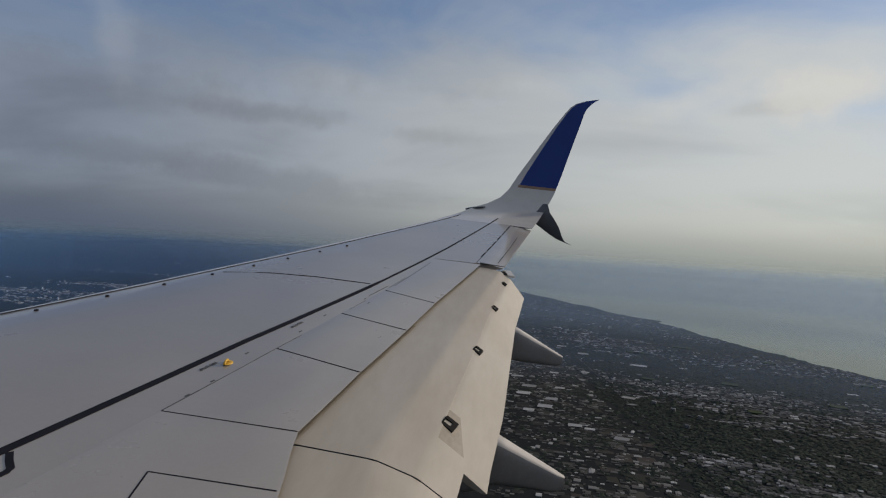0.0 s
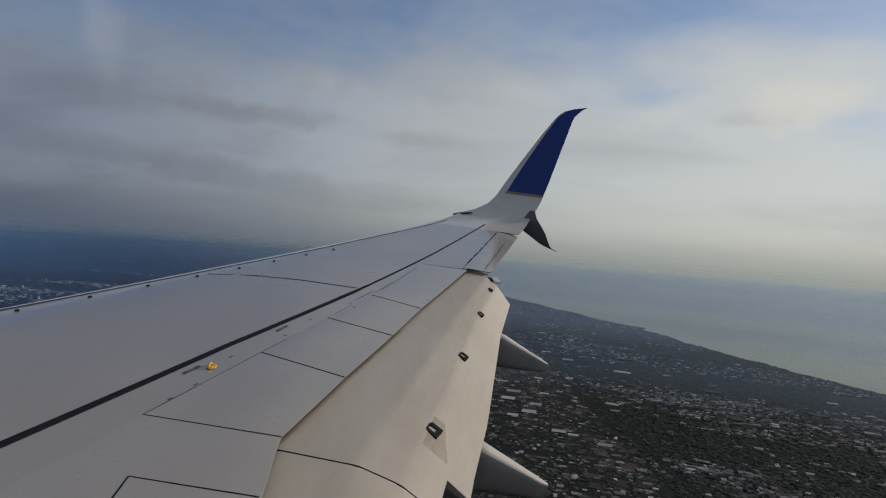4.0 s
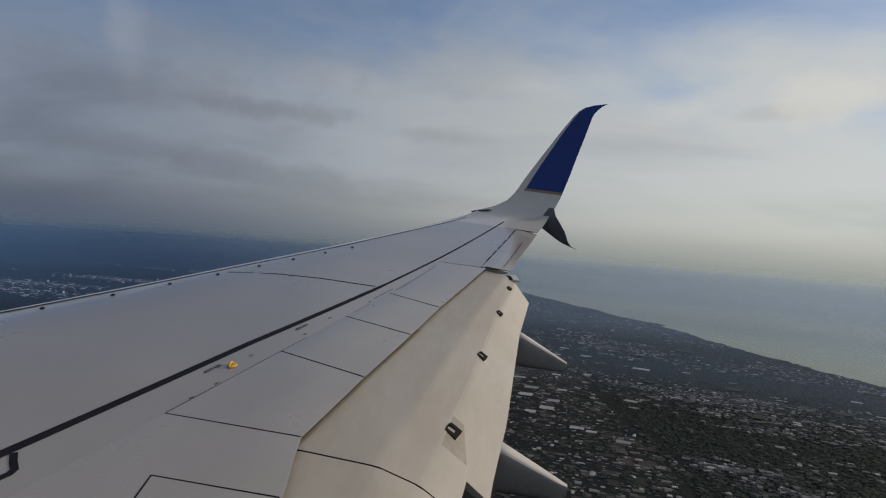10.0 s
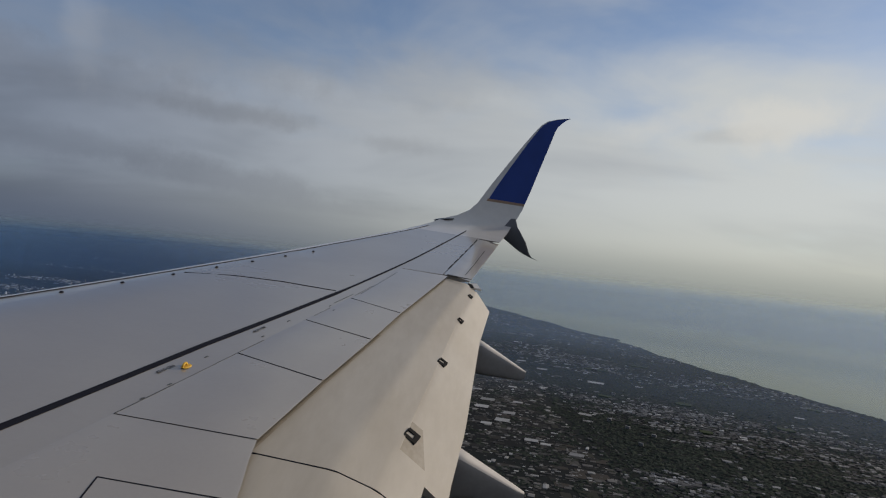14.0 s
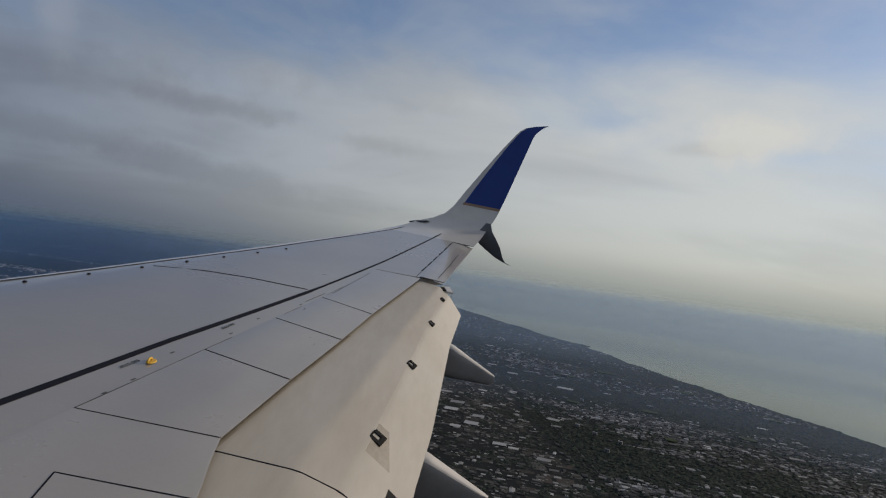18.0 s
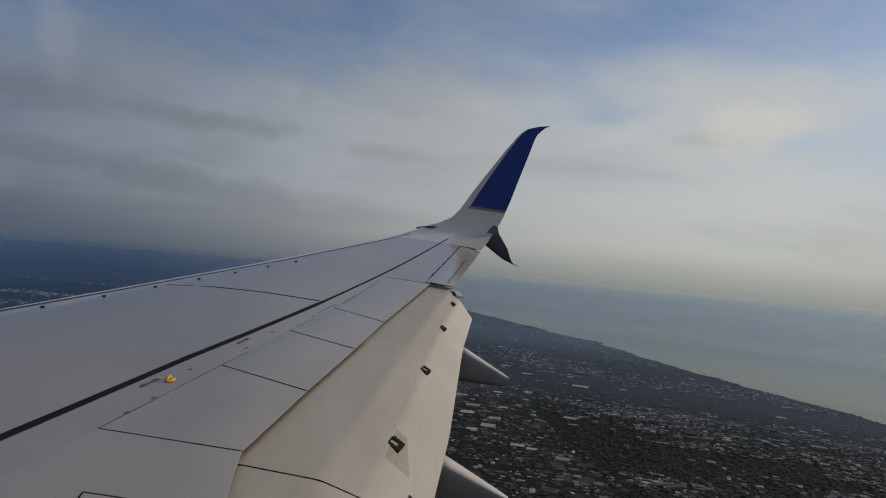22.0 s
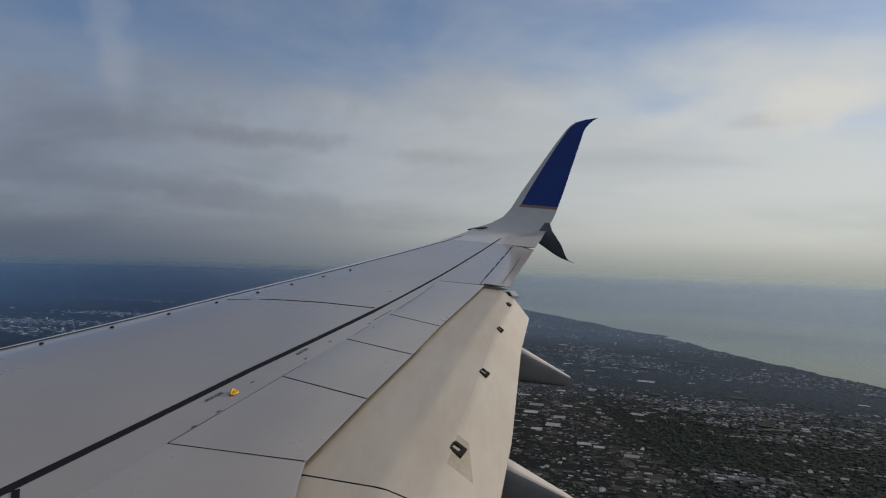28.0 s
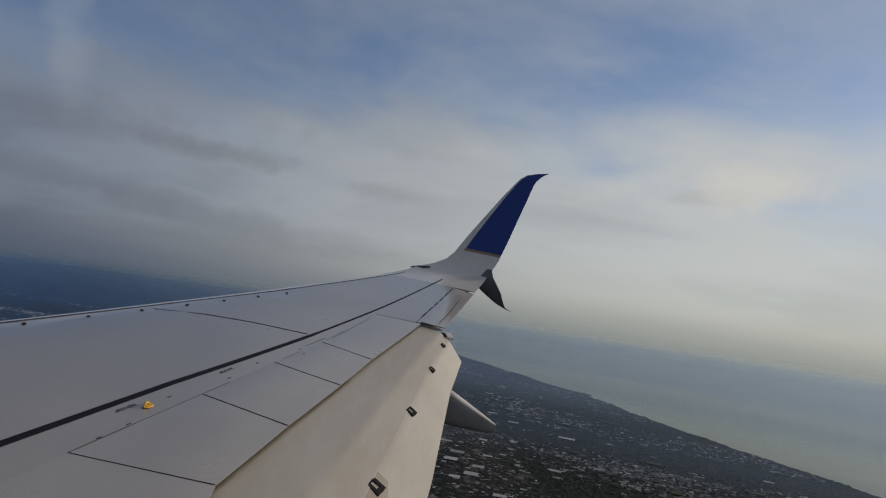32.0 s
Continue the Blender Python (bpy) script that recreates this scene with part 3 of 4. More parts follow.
def fairing(y, root, tip, nose_x, depth, width, label):
    """A canoe body under the flap; root and tip are (x, z) on its upper edge."""
    rows = []
    for i in range(37):
        f = i / 36
        x = nose_x + (tip[0] - nose_x) * f
        ztop = np.interp(x, [nose_x, root[0] - 0.45, root[0] - 0.1, root[0], tip[0]], [root[1] - 0.2, root[1] - 0.08, root[1] - 0.035, root[1] - 0.012, tip[1]])
        h = np.interp(f, [0, 0.2, 0.45, 0.7, 0.97, 1.0], [0.05, 0.8, 1.0, 0.85, 0.32, 0.18]) * depth
        w = np.interp(f, [0, 0.2, 0.5, 0.75, 0.97, 1.0], [0.1, 0.85, 1.0, 0.8, 0.36, 0.16]) * width
        ring_pts = []
        for k in range(32):
            a = 2 * math.pi * k / 32
            c, s = math.cos(a), math.sin(a)
            ring_pts.append(Vector((x, y + w / 2 * math.copysign(abs(c) ** 0.5, c), ztop - h / 2 + h / 2 * math.copysign(abs(s) ** 0.6, s))) * SIZE)
        rows.append(ring_pts)
    body = part("flap_track_fairing", loft(rows, closed=True, caps=True), FAIR_SHADED, wing, label)
    # sheet over the upper part, coloured paler for the sun on it
    part("crest", loft([[p + Vector((0, 0, 0.004)) for p in ring_pts[0:13]] for ring_pts in rows[12:]]), FAIR_SUNLIT, body, "upper crest of the fairing, coloured pale as if sunlit")
    return body


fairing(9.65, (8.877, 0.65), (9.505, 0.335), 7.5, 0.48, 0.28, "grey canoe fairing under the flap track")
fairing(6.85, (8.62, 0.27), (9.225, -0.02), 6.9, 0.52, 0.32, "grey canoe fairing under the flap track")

# ---- the fuselage side behind the window seat: unseen, added to block sky light ----
rows = []
for x in np.linspace(-5.0, 19.0, 13):
    rows.append([Vector((x, -0.62 + 1.95 * math.cos(a), 2.1 + 1.95 * math.sin(a))) * SIZE for a in np.linspace(-2.2, 2.2, 40)])
part("fuselage_side", loft(rows), HULL, wing, "unseen plain fuselage side, grey to dim the wing root")

# ---- water and land, at the reduced scale of a far landscape ----
WATER = surface("lake_water", (0.295, 0.325, 0.215), (0.275, 0.305, 0.20), rough=0.5, scale=0.004, fine=0.05, bump=0.0, spec=0.5)


def land_material():
    m = bpy.data.materials.new("wooded_suburb")
    m.use_nodes = True
    g = Graph(m.node_tree)
    where = g.add("ShaderNodeTexCoord").outputs["Object"]
    big = g.noise(where, 0.008, 5.0, 0.6, 0.5)
    mid = g.noise(where, 0.06, 4.0, 0.65)
    fine = g.noise(where, 0.7, 3.0, 0.7)
    wood = g.mix(fine, rgb(0.008, 0.011, 0.012), rgb(0.013, 0.017, 0.016))
    town = g.mix(fine, rgb(0.009, 0.010, 0.011), rgb(0.019, 0.018, 0.018))
    col = g.mix(g.step(g.math("ADD", g.math("MULTIPLY", big, 0.6), g.math("MULTIPLY", mid, 0.4)), 0.40, 0.60), wood, town)
    grass = g.step(g.noise(where, 0.02, 3.0, 0.5), 0.68, 0.74)
    col = g.mix(g.math("MULTIPLY", grass, 0.6), col, rgb(0.055, 0.065, 0.03))
    b = g.add("ShaderNodeBsdfPrincipled")
    g.put(b.inputs["Base Color"], col)
    b.inputs["Roughness"].default_value = 0.9
    b.inputs["Specular IOR Level"].default_value = 0.1
    out = g.add("ShaderNodeOutputMaterial")
    g.put(out.inputs[0], b.outputs[0])
    return m


LAND = land_material()
ROOFS = surface("house_roofs", (0.1, 0.1, 0.1), island=[(0.0, (0.03, 0.03, 0.032)), (0.4, (0.06, 0.058, 0.057)), (0.75, (0.128, 0.124, 0.121)), (0.93, (0.24, 0.233, 0.226)), (1.0, (0.46, 0.45, 0.435))], rough=0.8, spec=0.2)
BIG_ROOFS = surface("flat_white_roof", (0.29, 0.283, 0.272), (0.22, 0.215, 0.208), rough=0.7, scale=0.4, fine=3, objects=0.9)
TREES = surface("tree_crowns", (0.03, 0.04, 0.025), island=[(0.0, (0.022, 0.028, 0.023)), (0.6, (0.033, 0.041, 0.032)), (1.0, (0.048, 0.058, 0.04))], rough=0.95, spec=0.1)
ASPHALT = surface("asphalt", (0.06, 0.06, 0.062), (0.04, 0.04, 0.04), rough=0.85, scale=0.5, fine=4)
LOT = surface("bare_lots", (0.014, 0.012, 0.0105), (0.008, 0.008, 0.008), rough=0.9, scale=0.08, fine=1.2)

REACH = 4380.0
shore_x = curve([(-1500, 900), (-400, 660), (150, 500), (380, 398), (502, 345), (617, 298), (740, 268), (859, 246), (1020, 182), (1275, 88), (1800, -90), (3000, -430), (4380, -860)])


def shore(y):
    jag = noise.noise((y * 0.012, 3.1, 0.0)) * 14 + noise.noise((y * 0.05, 7.7, 0.0)) * 5 + noise.noise((y * 0.17, 1.3, 0.0)) * 2
    return shore_x(y) + jag + 20 * math.exp(-((y - 885) / 16) ** 2) + 9 * math.exp(-((y - 640) / 10) ** 2)


verts = [(REACH * math.cos(a), REACH * math.sin(a), 0.0) for a in np.linspace(0, 2 * math.pi, 128, endpoint=False)]
stuff("lake", verts, [tuple(range(128))], WATER, "calm grey-green lake under haze", "lake", "structure")

ys = list(np.arange(-1500, 200, 50)) + list(np.arange(200, 1700, 4)) + list(np.arange(1700, 4340, 40))
verts, faces = [], []
for y in ys:
    far = -math.sqrt(max(REACH ** 2 - y * y, 1))
    edge = max(shore(y), far + 1)
    for k in range(6):
        verts.append((far + (edge - far) * (1 - (1 - k / 5) ** 2), y, 0.3))
    verts.append((edge + 0.6, y, -0.05))
for i in range(len(ys) - 1):
    for k in range(6):
        a = i * 7 + k
        faces.append((a, a + 1, a + 8, a + 7))
stuff("ground", verts, faces, LAND, "dark wooded suburban plain meeting the lake", "ground", "structure")

rng = np.random.default_rng(7)
GRID = radians(-17)
CG, SG = math.cos(GRID), math.sin(GRID)


def on_grid(u, v):
    """Street grid coordinates to the plain."""
    return u * CG - v * SG, u * SG + v * CG


def density(x, y):
    u, v = x * CG + y * SG, -x * SG + y * CG
    n = noise.noise((u * 0.006, v * 0.012, 0.0)) + 0.75 * noise.noise((u * 0.016, v * 0.06, 5.0)) + 0.5 * noise.noise((u * 0.035, v * 0.3, 9.0))
    return n


def in_yards(x, y):
    """The industrial strip beside the wooded corridor."""
    return 6 < x < corridor(y) - 7 and 225 < y < 655


def corridor(y):
    return 98 - 0.05 * (y - 273)


def boxes(places):
    """Many gabled boxes: (x, y, length, width, height, turn) each."""
    verts, faces = [], []
    for x, y, l, w, h, turn in places:
        c, s = math.cos(turn), math.sin(turn)
        n = len(verts)
        for lx, ly, z in ((-l, -w, 0), (l, -w, 0), (l, w, 0), (-l, w, 0), (-l, -w, h), (l, -w, h), (l, w, h), (-l, w, h), (-l, 0, h * 1.5), (l, 0, h * 1.5)):
            px, py = lx / 2, ly / 2
            verts.append((x + px * c - py * s, y + px * s + py * c, 0.3 + z))
        faces += [(n, n + 1, n + 5, n + 4), (n + 2, n + 3, n + 7, n + 6), (n + 1, n + 2, n + 6, n + 9, n + 5), (n + 3, n, n + 4, n + 8, n + 7), (n + 4, n + 5, n + 9, n + 8), (n + 6, n + 7, n + 8, n + 9)]
    return verts, faces


places, woods, terraces, taken = [], [], [], set()
for _ in range(150000):
    r = 260 + 1500 * rng.random() ** 1.3
    az = radians(-3 + 48 * rng.random())
    x, y = r * math.sin(az), r * math.cos(az)
    if x > shore(y) - 4:
        continue
    d = density(x, y)
    if in_yards(x, y) or abs(x - corridor(y)) < 3.5 and y < 700:
        continue
    u, v = x * CG + y * SG, -x * SG + y * CG
    v = round(v / 5.2) * 5.2 + rng.normal() * 1.1
    u = round(u / 3.0) * 3.0 + rng.normal() * 0.9
    if (round(u), round(v)) in taken:
        continue
    taken.add((round(u), round(v)))
    px, py = on_grid(u, v)
    if d > -0.04 + 1.0 * rng.random():
        if rng.random() < 0.3 and len(terraces) < 6000:
            l = 2.0 + 2.6 * rng.random() ** 2
            terraces.append((px, py, l, 1.6 + 2.0 * rng.random(), 0.3 + 0.25 * rng.random(), GRID + rng.normal() * 0.03))
        elif len(places) < 16000:
            places.append((px, py, 1.2 + 1.4 * rng.random() ** 2, 1.1 + 1.3 * rng.random(), 0.3 + 0.2 * rng.random(), GRID + (math.pi / 2 if rng.random() < 0.3 else 0)))
    elif len(woods) < 36000:
        woods.append((px + rng.normal(), py + rng.normal(), 0.9 + 0.9 * rng.random()))
verts, faces = boxes(places)
stuff("house_rows", verts, faces, ROOFS, "rows of small suburban houses with mixed roofs", "houses")
verts, faces = boxes(terraces)
stuff("terraces", verts, faces, ROOFS, "long low buildings and terraces along the streets", "buildings")


def crowns(points):
    """Low uneven tree crowns, eight-sided domes with a broken top."""
    verts, faces = [], []
    for x, y, r in points:
        n = len(verts)
        turn = rng.random() * 6.28
        for k in range(5):
            a = turn + k * 1.2566
            rr = r * (0.75 + 0.5 * rng.random())
            verts.append((x + rr * math.cos(a), y + rr * math.sin(a), 0.3 + 0.25 * r * rng.random()))
        verts.append((x + r * 0.3 * rng.normal(), y + r * 0.3 * rng.normal(), 0.3 + r * (0.3 + 0.2 * rng.random())))
        faces += [(n + k, n + (k + 1) % 5, n + 5) for k in range(5)]
    return verts, faces


for y in np.arange(230, 720, 1.2):
    for _ in range(2):
        woods.append((corridor(y) + rng.normal() * 2.4, y + rng.normal(), 0.6 + 0.5 * rng.random()))
for y in np.arange(300, 1600, 1.6):
    for _ in range(3):
        woods.append((shore(y) - 1.0 - 5 * rng.random(), y, 0.9 + 1.6 * rng.random() ** 2))
for _ in range(11000):
    y = 228 + 430 * rng.random()
    x = 10 + rng.random() * (corridor(y) - 18)
    if noise.noise((x * 0.045, y * 0.05, 2.0)) + 0.5 * noise.noise((x * 0.2, y * 0.16, 6.0)) > 0.12:
        woods.append((x, y, 0.6 + 0.7 * rng.random()))
verts, faces = crowns(woods)
stuff("woodland", verts, faces, TREES, "dark bare woodland between the houses", "trees")

# a few playing fields and meadows between the houses
FIELD = surface("dull_grass", (0.042, 0.058, 0.026), (0.03, 0.042, 0.02), rough=0.95, scale=0.12, fine=1.5, spec=0.1)
for x, y, l, w in ((186, 470, 12, 9), (150, 590, 22, 7), (235, 420, 10, 8), (300, 500, 9, 7), (205, 640, 18, 8), (262, 580, 12, 9), (170, 390, 8, 7), (128, 470, 9, 6)):
    verts = []
    for k in range(14):
        a = 2 * math.pi * k / 14
        c, d = math.copysign(abs(math.cos(a)) ** 0.5, math.cos(a)) * l / 2, math.copysign(abs(math.sin(a)) ** 0.5, math.sin(a)) * w / 2
        px, py = c * CG - d * SG, c * SG + d * CG
        verts.append((x + px + rng.normal() * 0.3, y + py + rng.normal() * 0.3, 1.25))
    verts += [(vx, vy, 0.25) for vx, vy, _ in verts]
    faces = [tuple(range(14))] + [(k, k + 14, (k + 1) % 14 + 14, (k + 1) % 14) for k in range(14)]
    stuff("grass_field", verts, faces, FIELD, "dull green meadow among the houses", "grass field", "structure")

# streets as thin strips along the rows
verts, faces = [], []
for v in np.arange(230, 1500, 46):
    for u in np.arange(-500, 1200, 30):
        a, b = on_grid(u, v), on_grid(u + 30, v + 0.6)
        if b[0] < shore(b[1]) - 12 and 105 < a[0] and density(*a) > -0.25:
            n = len(verts)
            verts += [(a[0], a[1] - 0.55, 0.34), (b[0], b[1] - 0.55, 0.34), (b[0], b[1] + 0.55, 0.34), (a[0], a[1] + 0.55, 0.34)]
            faces.append((n, n + 1, n + 2, n + 3))
stuff("streets", verts, faces, ASPHALT, "thin grey streets between the house rows", "streets")

# a narrow beach along the shore
verts, faces = [], []
sy = list(np.arange(300, 1700, 4))
for y in sy:
    w = 0.8 + 1.2 * abs(noise.noise((y * 0.03, 2.0, 4.0)))
    verts += [(shore(y) - w, y, 0.33), (shore(y) + 0.4, y, 0.33)]
faces = [(2 * i, 2 * i + 1, 2 * i + 3, 2 * i + 2) for i in range(len(sy) - 1)]
stuff("beach", verts, faces, surface("wet_sand", (0.16, 0.15, 0.13), (0.11, 0.10, 0.09), rough=0.8, scale=0.1, fine=2), "narrow strip of wet sand at the shore", "beach", "structure")

# yards ground and a road beside the corridor
verts, faces = [], []
yy = list(range(225, 660, 15))
for y in yy:
    verts += [(8, y, 0.35), (corridor(y) - 3, y, 0.35)]
faces = [(2 * i, 2 * i + 1, 2 * i + 3, 2 * i + 2) for i in range(len(yy) - 1)]
stuff("yard_ground", verts, faces, LAND, "brown and grey yards of an industrial estate", "yards", "structure")
verts = []
for y in yy:
    verts += [(corridor(y) + 3.6, y, 0.42), (corridor(y) + 4.5, y, 0.42)]
stuff("road", verts, faces, surface("pale_road", (0.055, 0.052, 0.05), (0.035, 0.034, 0.033), rough=0.8, scale=0.3), "pale road along the wooded corridor", "road", "structure")


# plots of asphalt, gravel, soil and grass between the sheds
PLOTS = surface("yard_plots", (0.1, 0.1, 0.1), island=[(0.0, (0.018, 0.018, 0.018)), (0.35, (0.03, 0.028, 0.025)), (0.6, (0.055, 0.046, 0.038)), (0.8, (0.026, 0.029, 0.02)), (1.0, (0.085, 0.079, 0.07))], rough=0.9, spec=0.15)
verts, faces = [], []
for i in range(12):
    for j in range(60):
        x0, y0 = 8 + i * 8 + rng.normal() * 2.5, 226 + j * 7 + rng.normal() * 2.5
        w, d = 3 + 6 * rng.random(), 2.5 + 6 * rng.random() ** 2
        if x0 + w < corridor(y0) - 7 and rng.random() < 0.55:
            n = len(verts)
            z = 0.38 + 0.006 * (len(faces) % 17)
            verts += [(x0, y0, z), (x0 + w, y0 - 0.2 * w, z), (x0 + w, y0 + d - 0.2 * w, z), (x0, y0 + d, z)]
            faces.append((n, n + 1, n + 2, n + 3))
stuff("yard_plots", verts, faces, PLOTS, "patchwork of asphalt, soil and grass plots", "yards")


def warehouse(x, y, l, w, h, turn, label):
    """A flat-roofed shed: walls, roof with parapet, roof units."""
    base = tagged(new("warehouse"), label, "warehouse", "sheds of the industrial estate")
    base.matrix_world = pose(x, y, 0.36, 0, 0, turn)
    bm = bmesh.new()
    bmesh.ops.create_cube(bm, size=1.0)
    bmesh.ops.scale(bm, vec=(l, w, h), verts=bm.verts[:])
    bmesh.ops.translate(bm, vec=(0, 0, h / 2), verts=bm.verts[:])
    part("wall", bm, LOT, base, smooth=False)
    part("roof", plate([(-l / 2 - 0.1, -w / 2 - 0.1, h + 0.08), (l / 2 + 0.1, -w / 2 - 0.1, h + 0.08), (l / 2 + 0.1, w / 2 + 0.1, h + 0.08), (-l / 2 - 0.1, w / 2 + 0.1, h + 0.08)], 0.08, 0.02), BIG_ROOFS, base, smooth=False)
    return base


BIG = [(134, 523, 13, 6, 1.0, -18), (99, 405, 8, 4.5, 0.9, -25), (96, 563, 9, 6, 1.4, -10), (49, 388, 7, 5, 0.9, -10), (33, 399, 8, 6, 0.9, -10), (55, 333, 7, 4, 0.9, -12),
       (75, 315, 7, 4, 0.9, -20), (33, 359, 6, 4, 0.8, -10), (38, 420, 9, 6, 0.9, -10), (43, 369, 8, 6, 1.0, -12), (32, 450, 8, 4, 0.8, -8), (60, 470, 6, 4, 0.8, -15), (58, 420, 6, 4, 0.8, -15),
       (64, 520, 9, 5, 0.9, -12), (82, 600, 8, 5, 0.9, -12), (70, 560, 7, 5, 1.0, -12), (84, 480, 6, 3.5, 0.9, -20), (104, 640, 9, 6, 1.0, -15), (120, 700, 8, 5, 1.0, -15), (95, 740, 9, 5, 1.0, -15),
       (269, 464, 7, 3.5, 0.8, -20), (246, 384, 7, 4, 0.8, -20), (209, 447, 8, 2.6, 0.7, -20), (97, 388, 6, 3, 0.7, -15), (170, 524, 6, 3, 0.7, -15), (147, 583, 5, 3, 2.5, -15)]
for x, y, l, w, h, turn in BIG:
    warehouse(x, y, l, w * 1.25, h * 0.4 if h < 2 else h, turn, "pale flat-roofed shed among the yards")
GREY_ROOFS = surface("grey_flat_roof", (0.20, 0.195, 0.187), (0.15, 0.146, 0.14), rough=0.75, scale=0.4, fine=3, objects=1.0)
BLOCKS_AT = ((115, 635), (112, 395), (119, 380), (116, 345), (130, 366), (137, 480))
SHEDS = surface("shed_roofs", (0.2, 0.2, 0.2), island=[(0.0, (0.025, 0.024, 0.023)), (0.45, (0.055, 0.051, 0.047)), (0.74, (0.115, 0.108, 0.10)), (0.92, (0.24, 0.23, 0.215)), (1.0, (0.48, 0.47, 0.45))], rough=0.8, spec=0.2)
sheds = []
for _ in range(3000):
    y = 232 + 430 * rng.random()
    x = 10 + rng.random() * (corridor(y) - 20)
    big = rng.random() ** 3
    sheds.append((x, y, 1.2 + 4.6 * big * rng.random(), 1.0 + 3.6 * big * rng.random(), 0.12 + 0.2 * big, radians(-12 + rng.normal() * 3 + (90 if rng.random() < 0.25 else 0))))
verts, faces = boxes(sheds)
stuff("small_sheds", verts, faces, SHEDS, "many low sheds and parked trailers in the yards", "sheds")

# apartment blocks and a tower beside the corridor


def block(x, y, l, w, h, turn, label):
    """A slab block: walls, parapet roof, bands of windows on both long sides."""
    base = tagged(new("apartment_block"), label, "apartment block", "blocks beside the corridor")
    base.matrix_world = pose(x, y, 0.36, 0, 0, turn)
    bm = bmesh.new()
    bmesh.ops.create_cube(bm, size=1.0)
    bmesh.ops.scale(bm, vec=(l, w, h), verts=bm.verts[:])
    bmesh.ops.translate(bm, vec=(0, 0, h / 2), verts=bm.verts[:])
    part("wall", bm, BLOCK, base, smooth=False)
    part("roof", plate([(-l / 2 - 0.05, -w / 2 - 0.05, h + 0.08), (l / 2 + 0.05, -w / 2 - 0.05, h + 0.08), (l / 2 + 0.05, w / 2 + 0.05, h + 0.08), (-l / 2 - 0.05, w / 2 + 0.05, h + 0.08)], 0.08), BIG_ROOFS, base, smooth=False)
    for k in range(int(h / 0.3)):
        z = 0.22 + 0.3 * k
        for side in (-1, 1):
            yy0, yy1 = sorted((side * (w / 2 - 0.01), side * (w / 2 + 0.015)))
            part("window_band", plate([(-l / 2 + 0.08, yy0, z), (l / 2 - 0.08, yy0, z), (l / 2 - 0.08, yy1, z), (-l / 2 + 0.08, yy1, z)], 0.12), DARK, base, smooth=False)
    return base


BLOCK = surface("pale_concrete", (0.30, 0.29, 0.28), (0.22, 0.215, 0.21), rough=0.8, scale=0.8, fine=6)
block(BLOCKS_AT[0][0], BLOCKS_AT[0][1], 1.1, 1.1, 3.2, -10, "tall pale tower above the sheds")
for x, y in BLOCKS_AT[1:]:
    block(x, y, 2.6, 1.0, 1.7, -35, "pale slab block beside the wooded corridor")

# single low buildings among the houses, each of its own
kinds = []
for l, w in ((4.5, 2.2), (6.0, 2.6), (3.4, 2.0), (7.5, 2.2), (5.0, 3.2)):
    thing = tagged(new("low_building"), "long low building with a pale flat roof", "building", "low buildings of the suburb")
    bm = bmesh.new()
    bmesh.ops.create_cube(bm, size=1.0)
    bmesh.ops.scale(bm, vec=(l, w, 0.3), verts=bm.verts[:])
    bmesh.ops.translate(bm, vec=(0, 0, 0.15), verts=bm.verts[:])
    part("wall", bm, BLOCK, thing, smooth=False)
    part("roof", plate([(-l / 2 - 0.06, -w / 2 - 0.06, 0.36), (l / 2 + 0.06, -w / 2 - 0.06, 0.36), (l / 2 + 0.06, w / 2 + 0.06, 0.36), (-l / 2 - 0.06, w / 2 + 0.06, 0.36)], 0.06), GREY_ROOFS, thing, smooth=False)
    part("roof_unit", plate([(-0.5, -0.3, 0.5), (0.3, -0.3, 0.5), (0.3, 0.3, 0.5), (-0.5, 0.3, 0.5)], 0.15), BLOCK, thing, smooth=False)
    kinds.append(thing)
spots = []
while len(spots) < 150:
    r, az = 300 + 800 * rng.random(), radians(6 + 36 * rng.random())
    x, y = r * math.sin(az), r * math.cos(az)
    if x < shore(y) - 25 and x > corridor(y) + 16 and density(x, y) > -0.1:
        spots.append((x, y))
for i, (x, y) in enumerate(spots):
    m = pose(x, y, 0.33, 0, 0, math.degrees(GRID) + (90 if rng.random() < 0.2 else 0))
    if i < len(kinds):
        kinds[i].matrix_world = m
    else:
        copy_thing(kinds[i % len(kinds)], m)

# far towns on the landward side
places = []
for cx, cy, sx, sy, n in ((-553, 763, 45, 16, 330), (-517, 896, 60, 16, 300), (-560, 1150, 110, 10, 90), (-700, 1500, 180, 12, 60), (-420, 1000, 40, 10, 60), (-900, 1900, 250, 14, 50), (-250, 1500, 80, 10, 40), (-500, 680, 85, 20, 320), (-330, 900, 30, 8, 40)):
    for _ in range(n):
        tall = rng.random() < 0.01
        length = 1.6 if tall else 1.5 + 6 * rng.random() ** 3
        places.append((cx + rng.normal() * sx, cy + rng.normal() * sy, length, 1.2 + 2.2 * rng.random() ** 2, (1.8 if tall else 0.3) * (0.5 + rng.random()), GRID))
verts, faces = boxes(places)
FAR_ROOFS = surface("far_roofs", (0.3, 0.3, 0.3), island=[(0.0, (0.08, 0.08, 0.08)), (0.4, (0.18, 0.176, 0.17)), (0.75, (0.36, 0.35, 0.34)), (1.0, (0.65, 0.64, 0.62))], rough=0.7, spec=0.2)
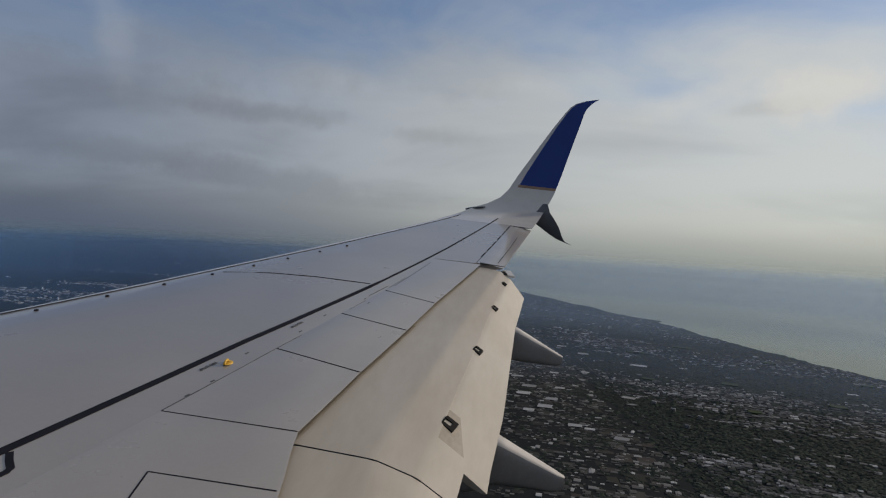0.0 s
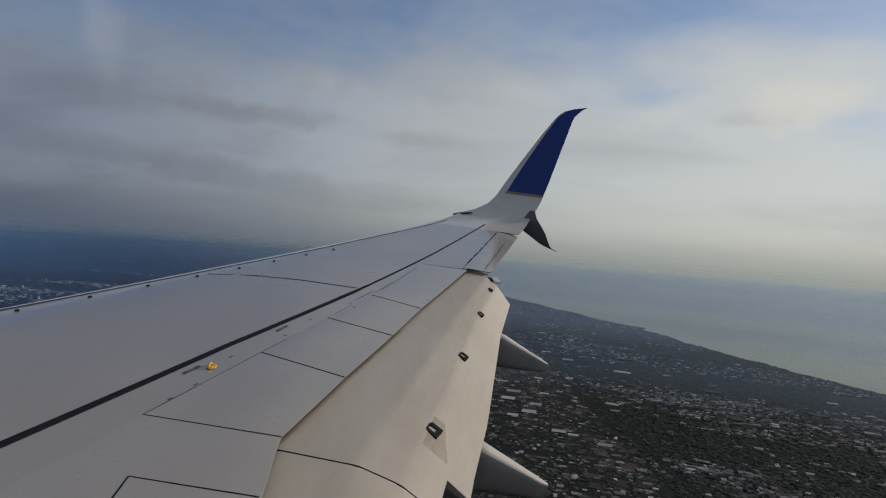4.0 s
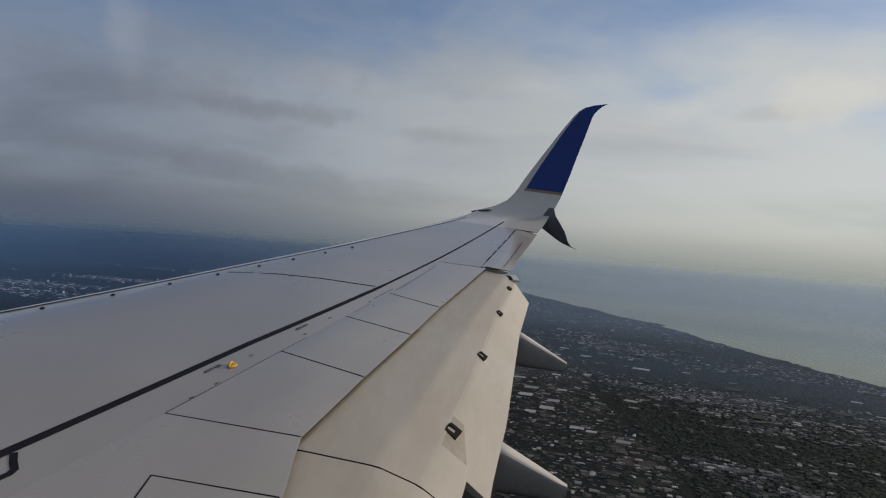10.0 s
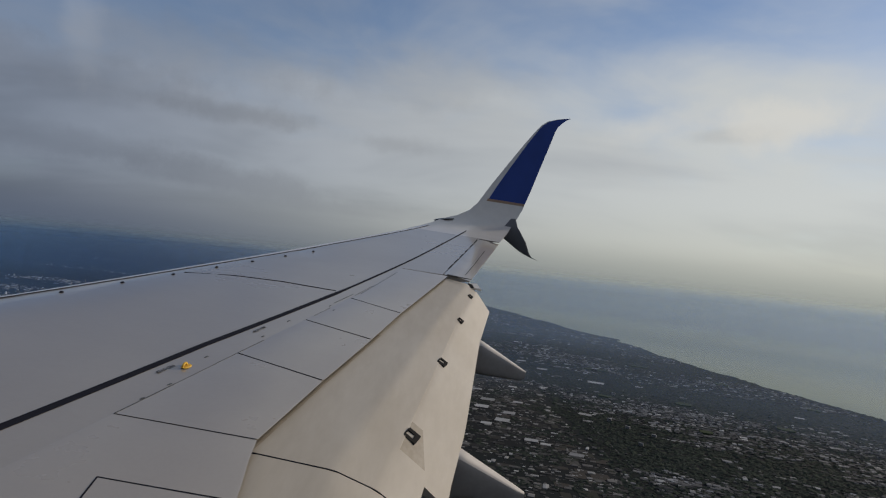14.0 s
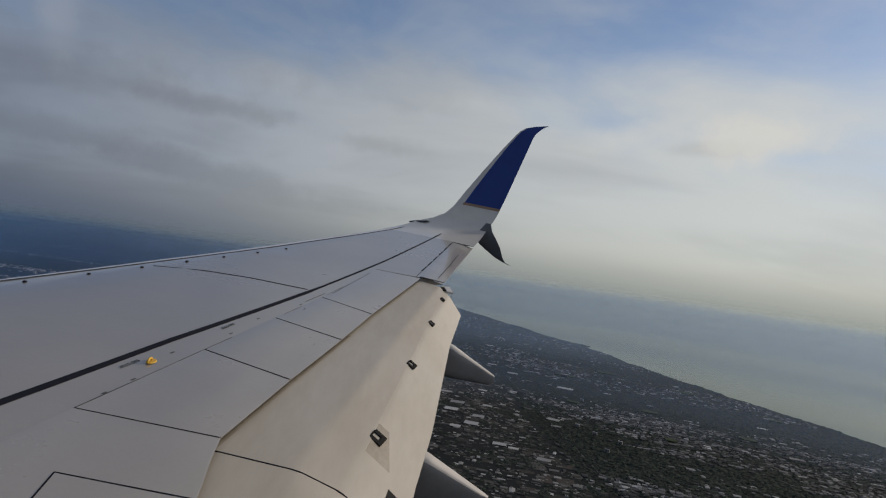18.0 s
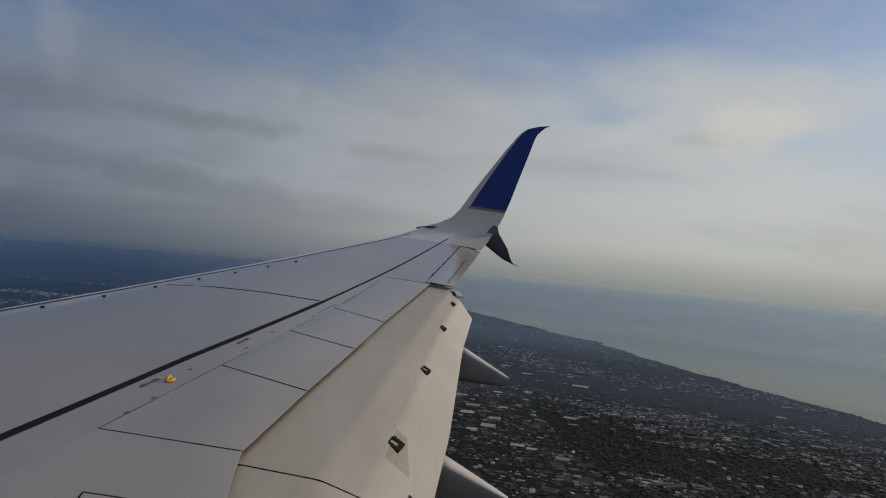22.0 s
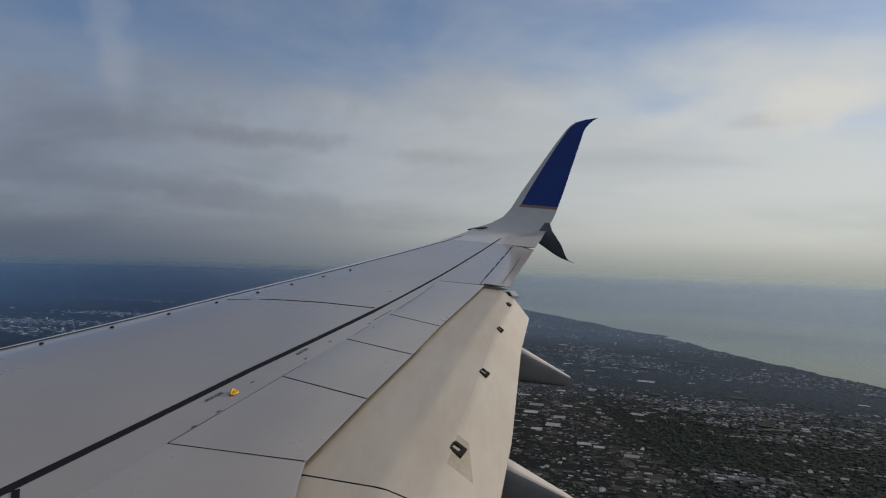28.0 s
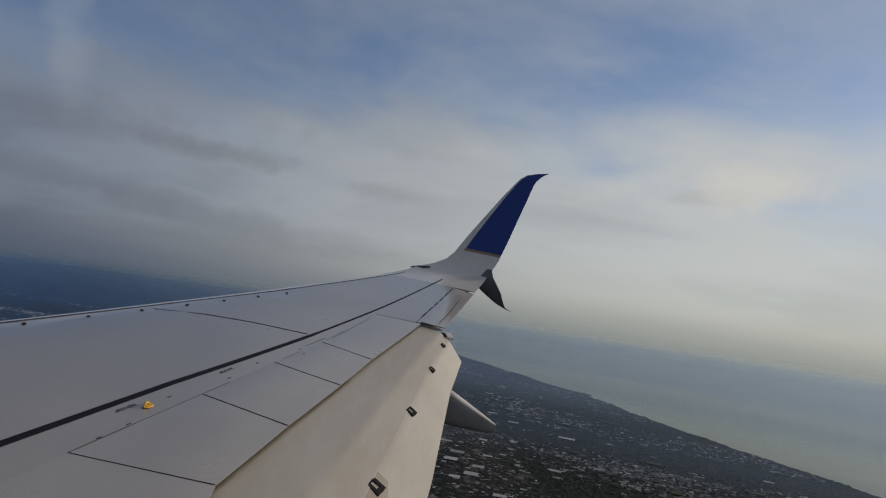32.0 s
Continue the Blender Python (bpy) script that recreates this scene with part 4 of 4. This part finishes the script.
stuff("far_town", verts, faces, FAR_ROOFS, "pale specks of a far town", "town")

# ---- haze: tinted translucent sheets that stand in for hazy air over the plain ----


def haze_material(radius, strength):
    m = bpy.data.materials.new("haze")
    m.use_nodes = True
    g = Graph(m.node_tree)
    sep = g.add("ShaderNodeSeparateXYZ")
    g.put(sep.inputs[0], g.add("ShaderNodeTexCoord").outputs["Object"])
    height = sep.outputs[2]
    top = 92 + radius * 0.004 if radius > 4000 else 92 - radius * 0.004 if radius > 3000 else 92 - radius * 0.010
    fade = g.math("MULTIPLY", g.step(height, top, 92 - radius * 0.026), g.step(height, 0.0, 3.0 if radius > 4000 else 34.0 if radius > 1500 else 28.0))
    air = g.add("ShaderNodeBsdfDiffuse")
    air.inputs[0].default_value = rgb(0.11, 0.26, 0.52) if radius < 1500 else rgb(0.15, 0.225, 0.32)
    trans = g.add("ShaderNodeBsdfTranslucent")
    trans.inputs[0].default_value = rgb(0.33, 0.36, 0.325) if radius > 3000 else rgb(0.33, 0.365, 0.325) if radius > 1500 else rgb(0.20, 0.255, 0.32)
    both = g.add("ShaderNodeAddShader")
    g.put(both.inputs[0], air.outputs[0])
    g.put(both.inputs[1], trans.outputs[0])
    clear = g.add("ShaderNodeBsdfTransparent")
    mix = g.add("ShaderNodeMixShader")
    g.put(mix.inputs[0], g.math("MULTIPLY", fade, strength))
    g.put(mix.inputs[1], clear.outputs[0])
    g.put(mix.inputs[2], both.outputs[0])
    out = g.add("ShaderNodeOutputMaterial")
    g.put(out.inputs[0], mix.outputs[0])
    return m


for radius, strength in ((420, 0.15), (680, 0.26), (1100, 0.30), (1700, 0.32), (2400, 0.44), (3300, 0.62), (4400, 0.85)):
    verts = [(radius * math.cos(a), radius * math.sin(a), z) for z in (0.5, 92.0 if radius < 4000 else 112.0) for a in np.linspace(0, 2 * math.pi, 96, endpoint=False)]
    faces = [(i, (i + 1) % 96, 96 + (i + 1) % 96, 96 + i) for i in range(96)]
    veil = stuff("haze_veil", verts, faces, haze_material(radius, strength), "translucent sheet standing in for haze over the plain", "haze", "structure")
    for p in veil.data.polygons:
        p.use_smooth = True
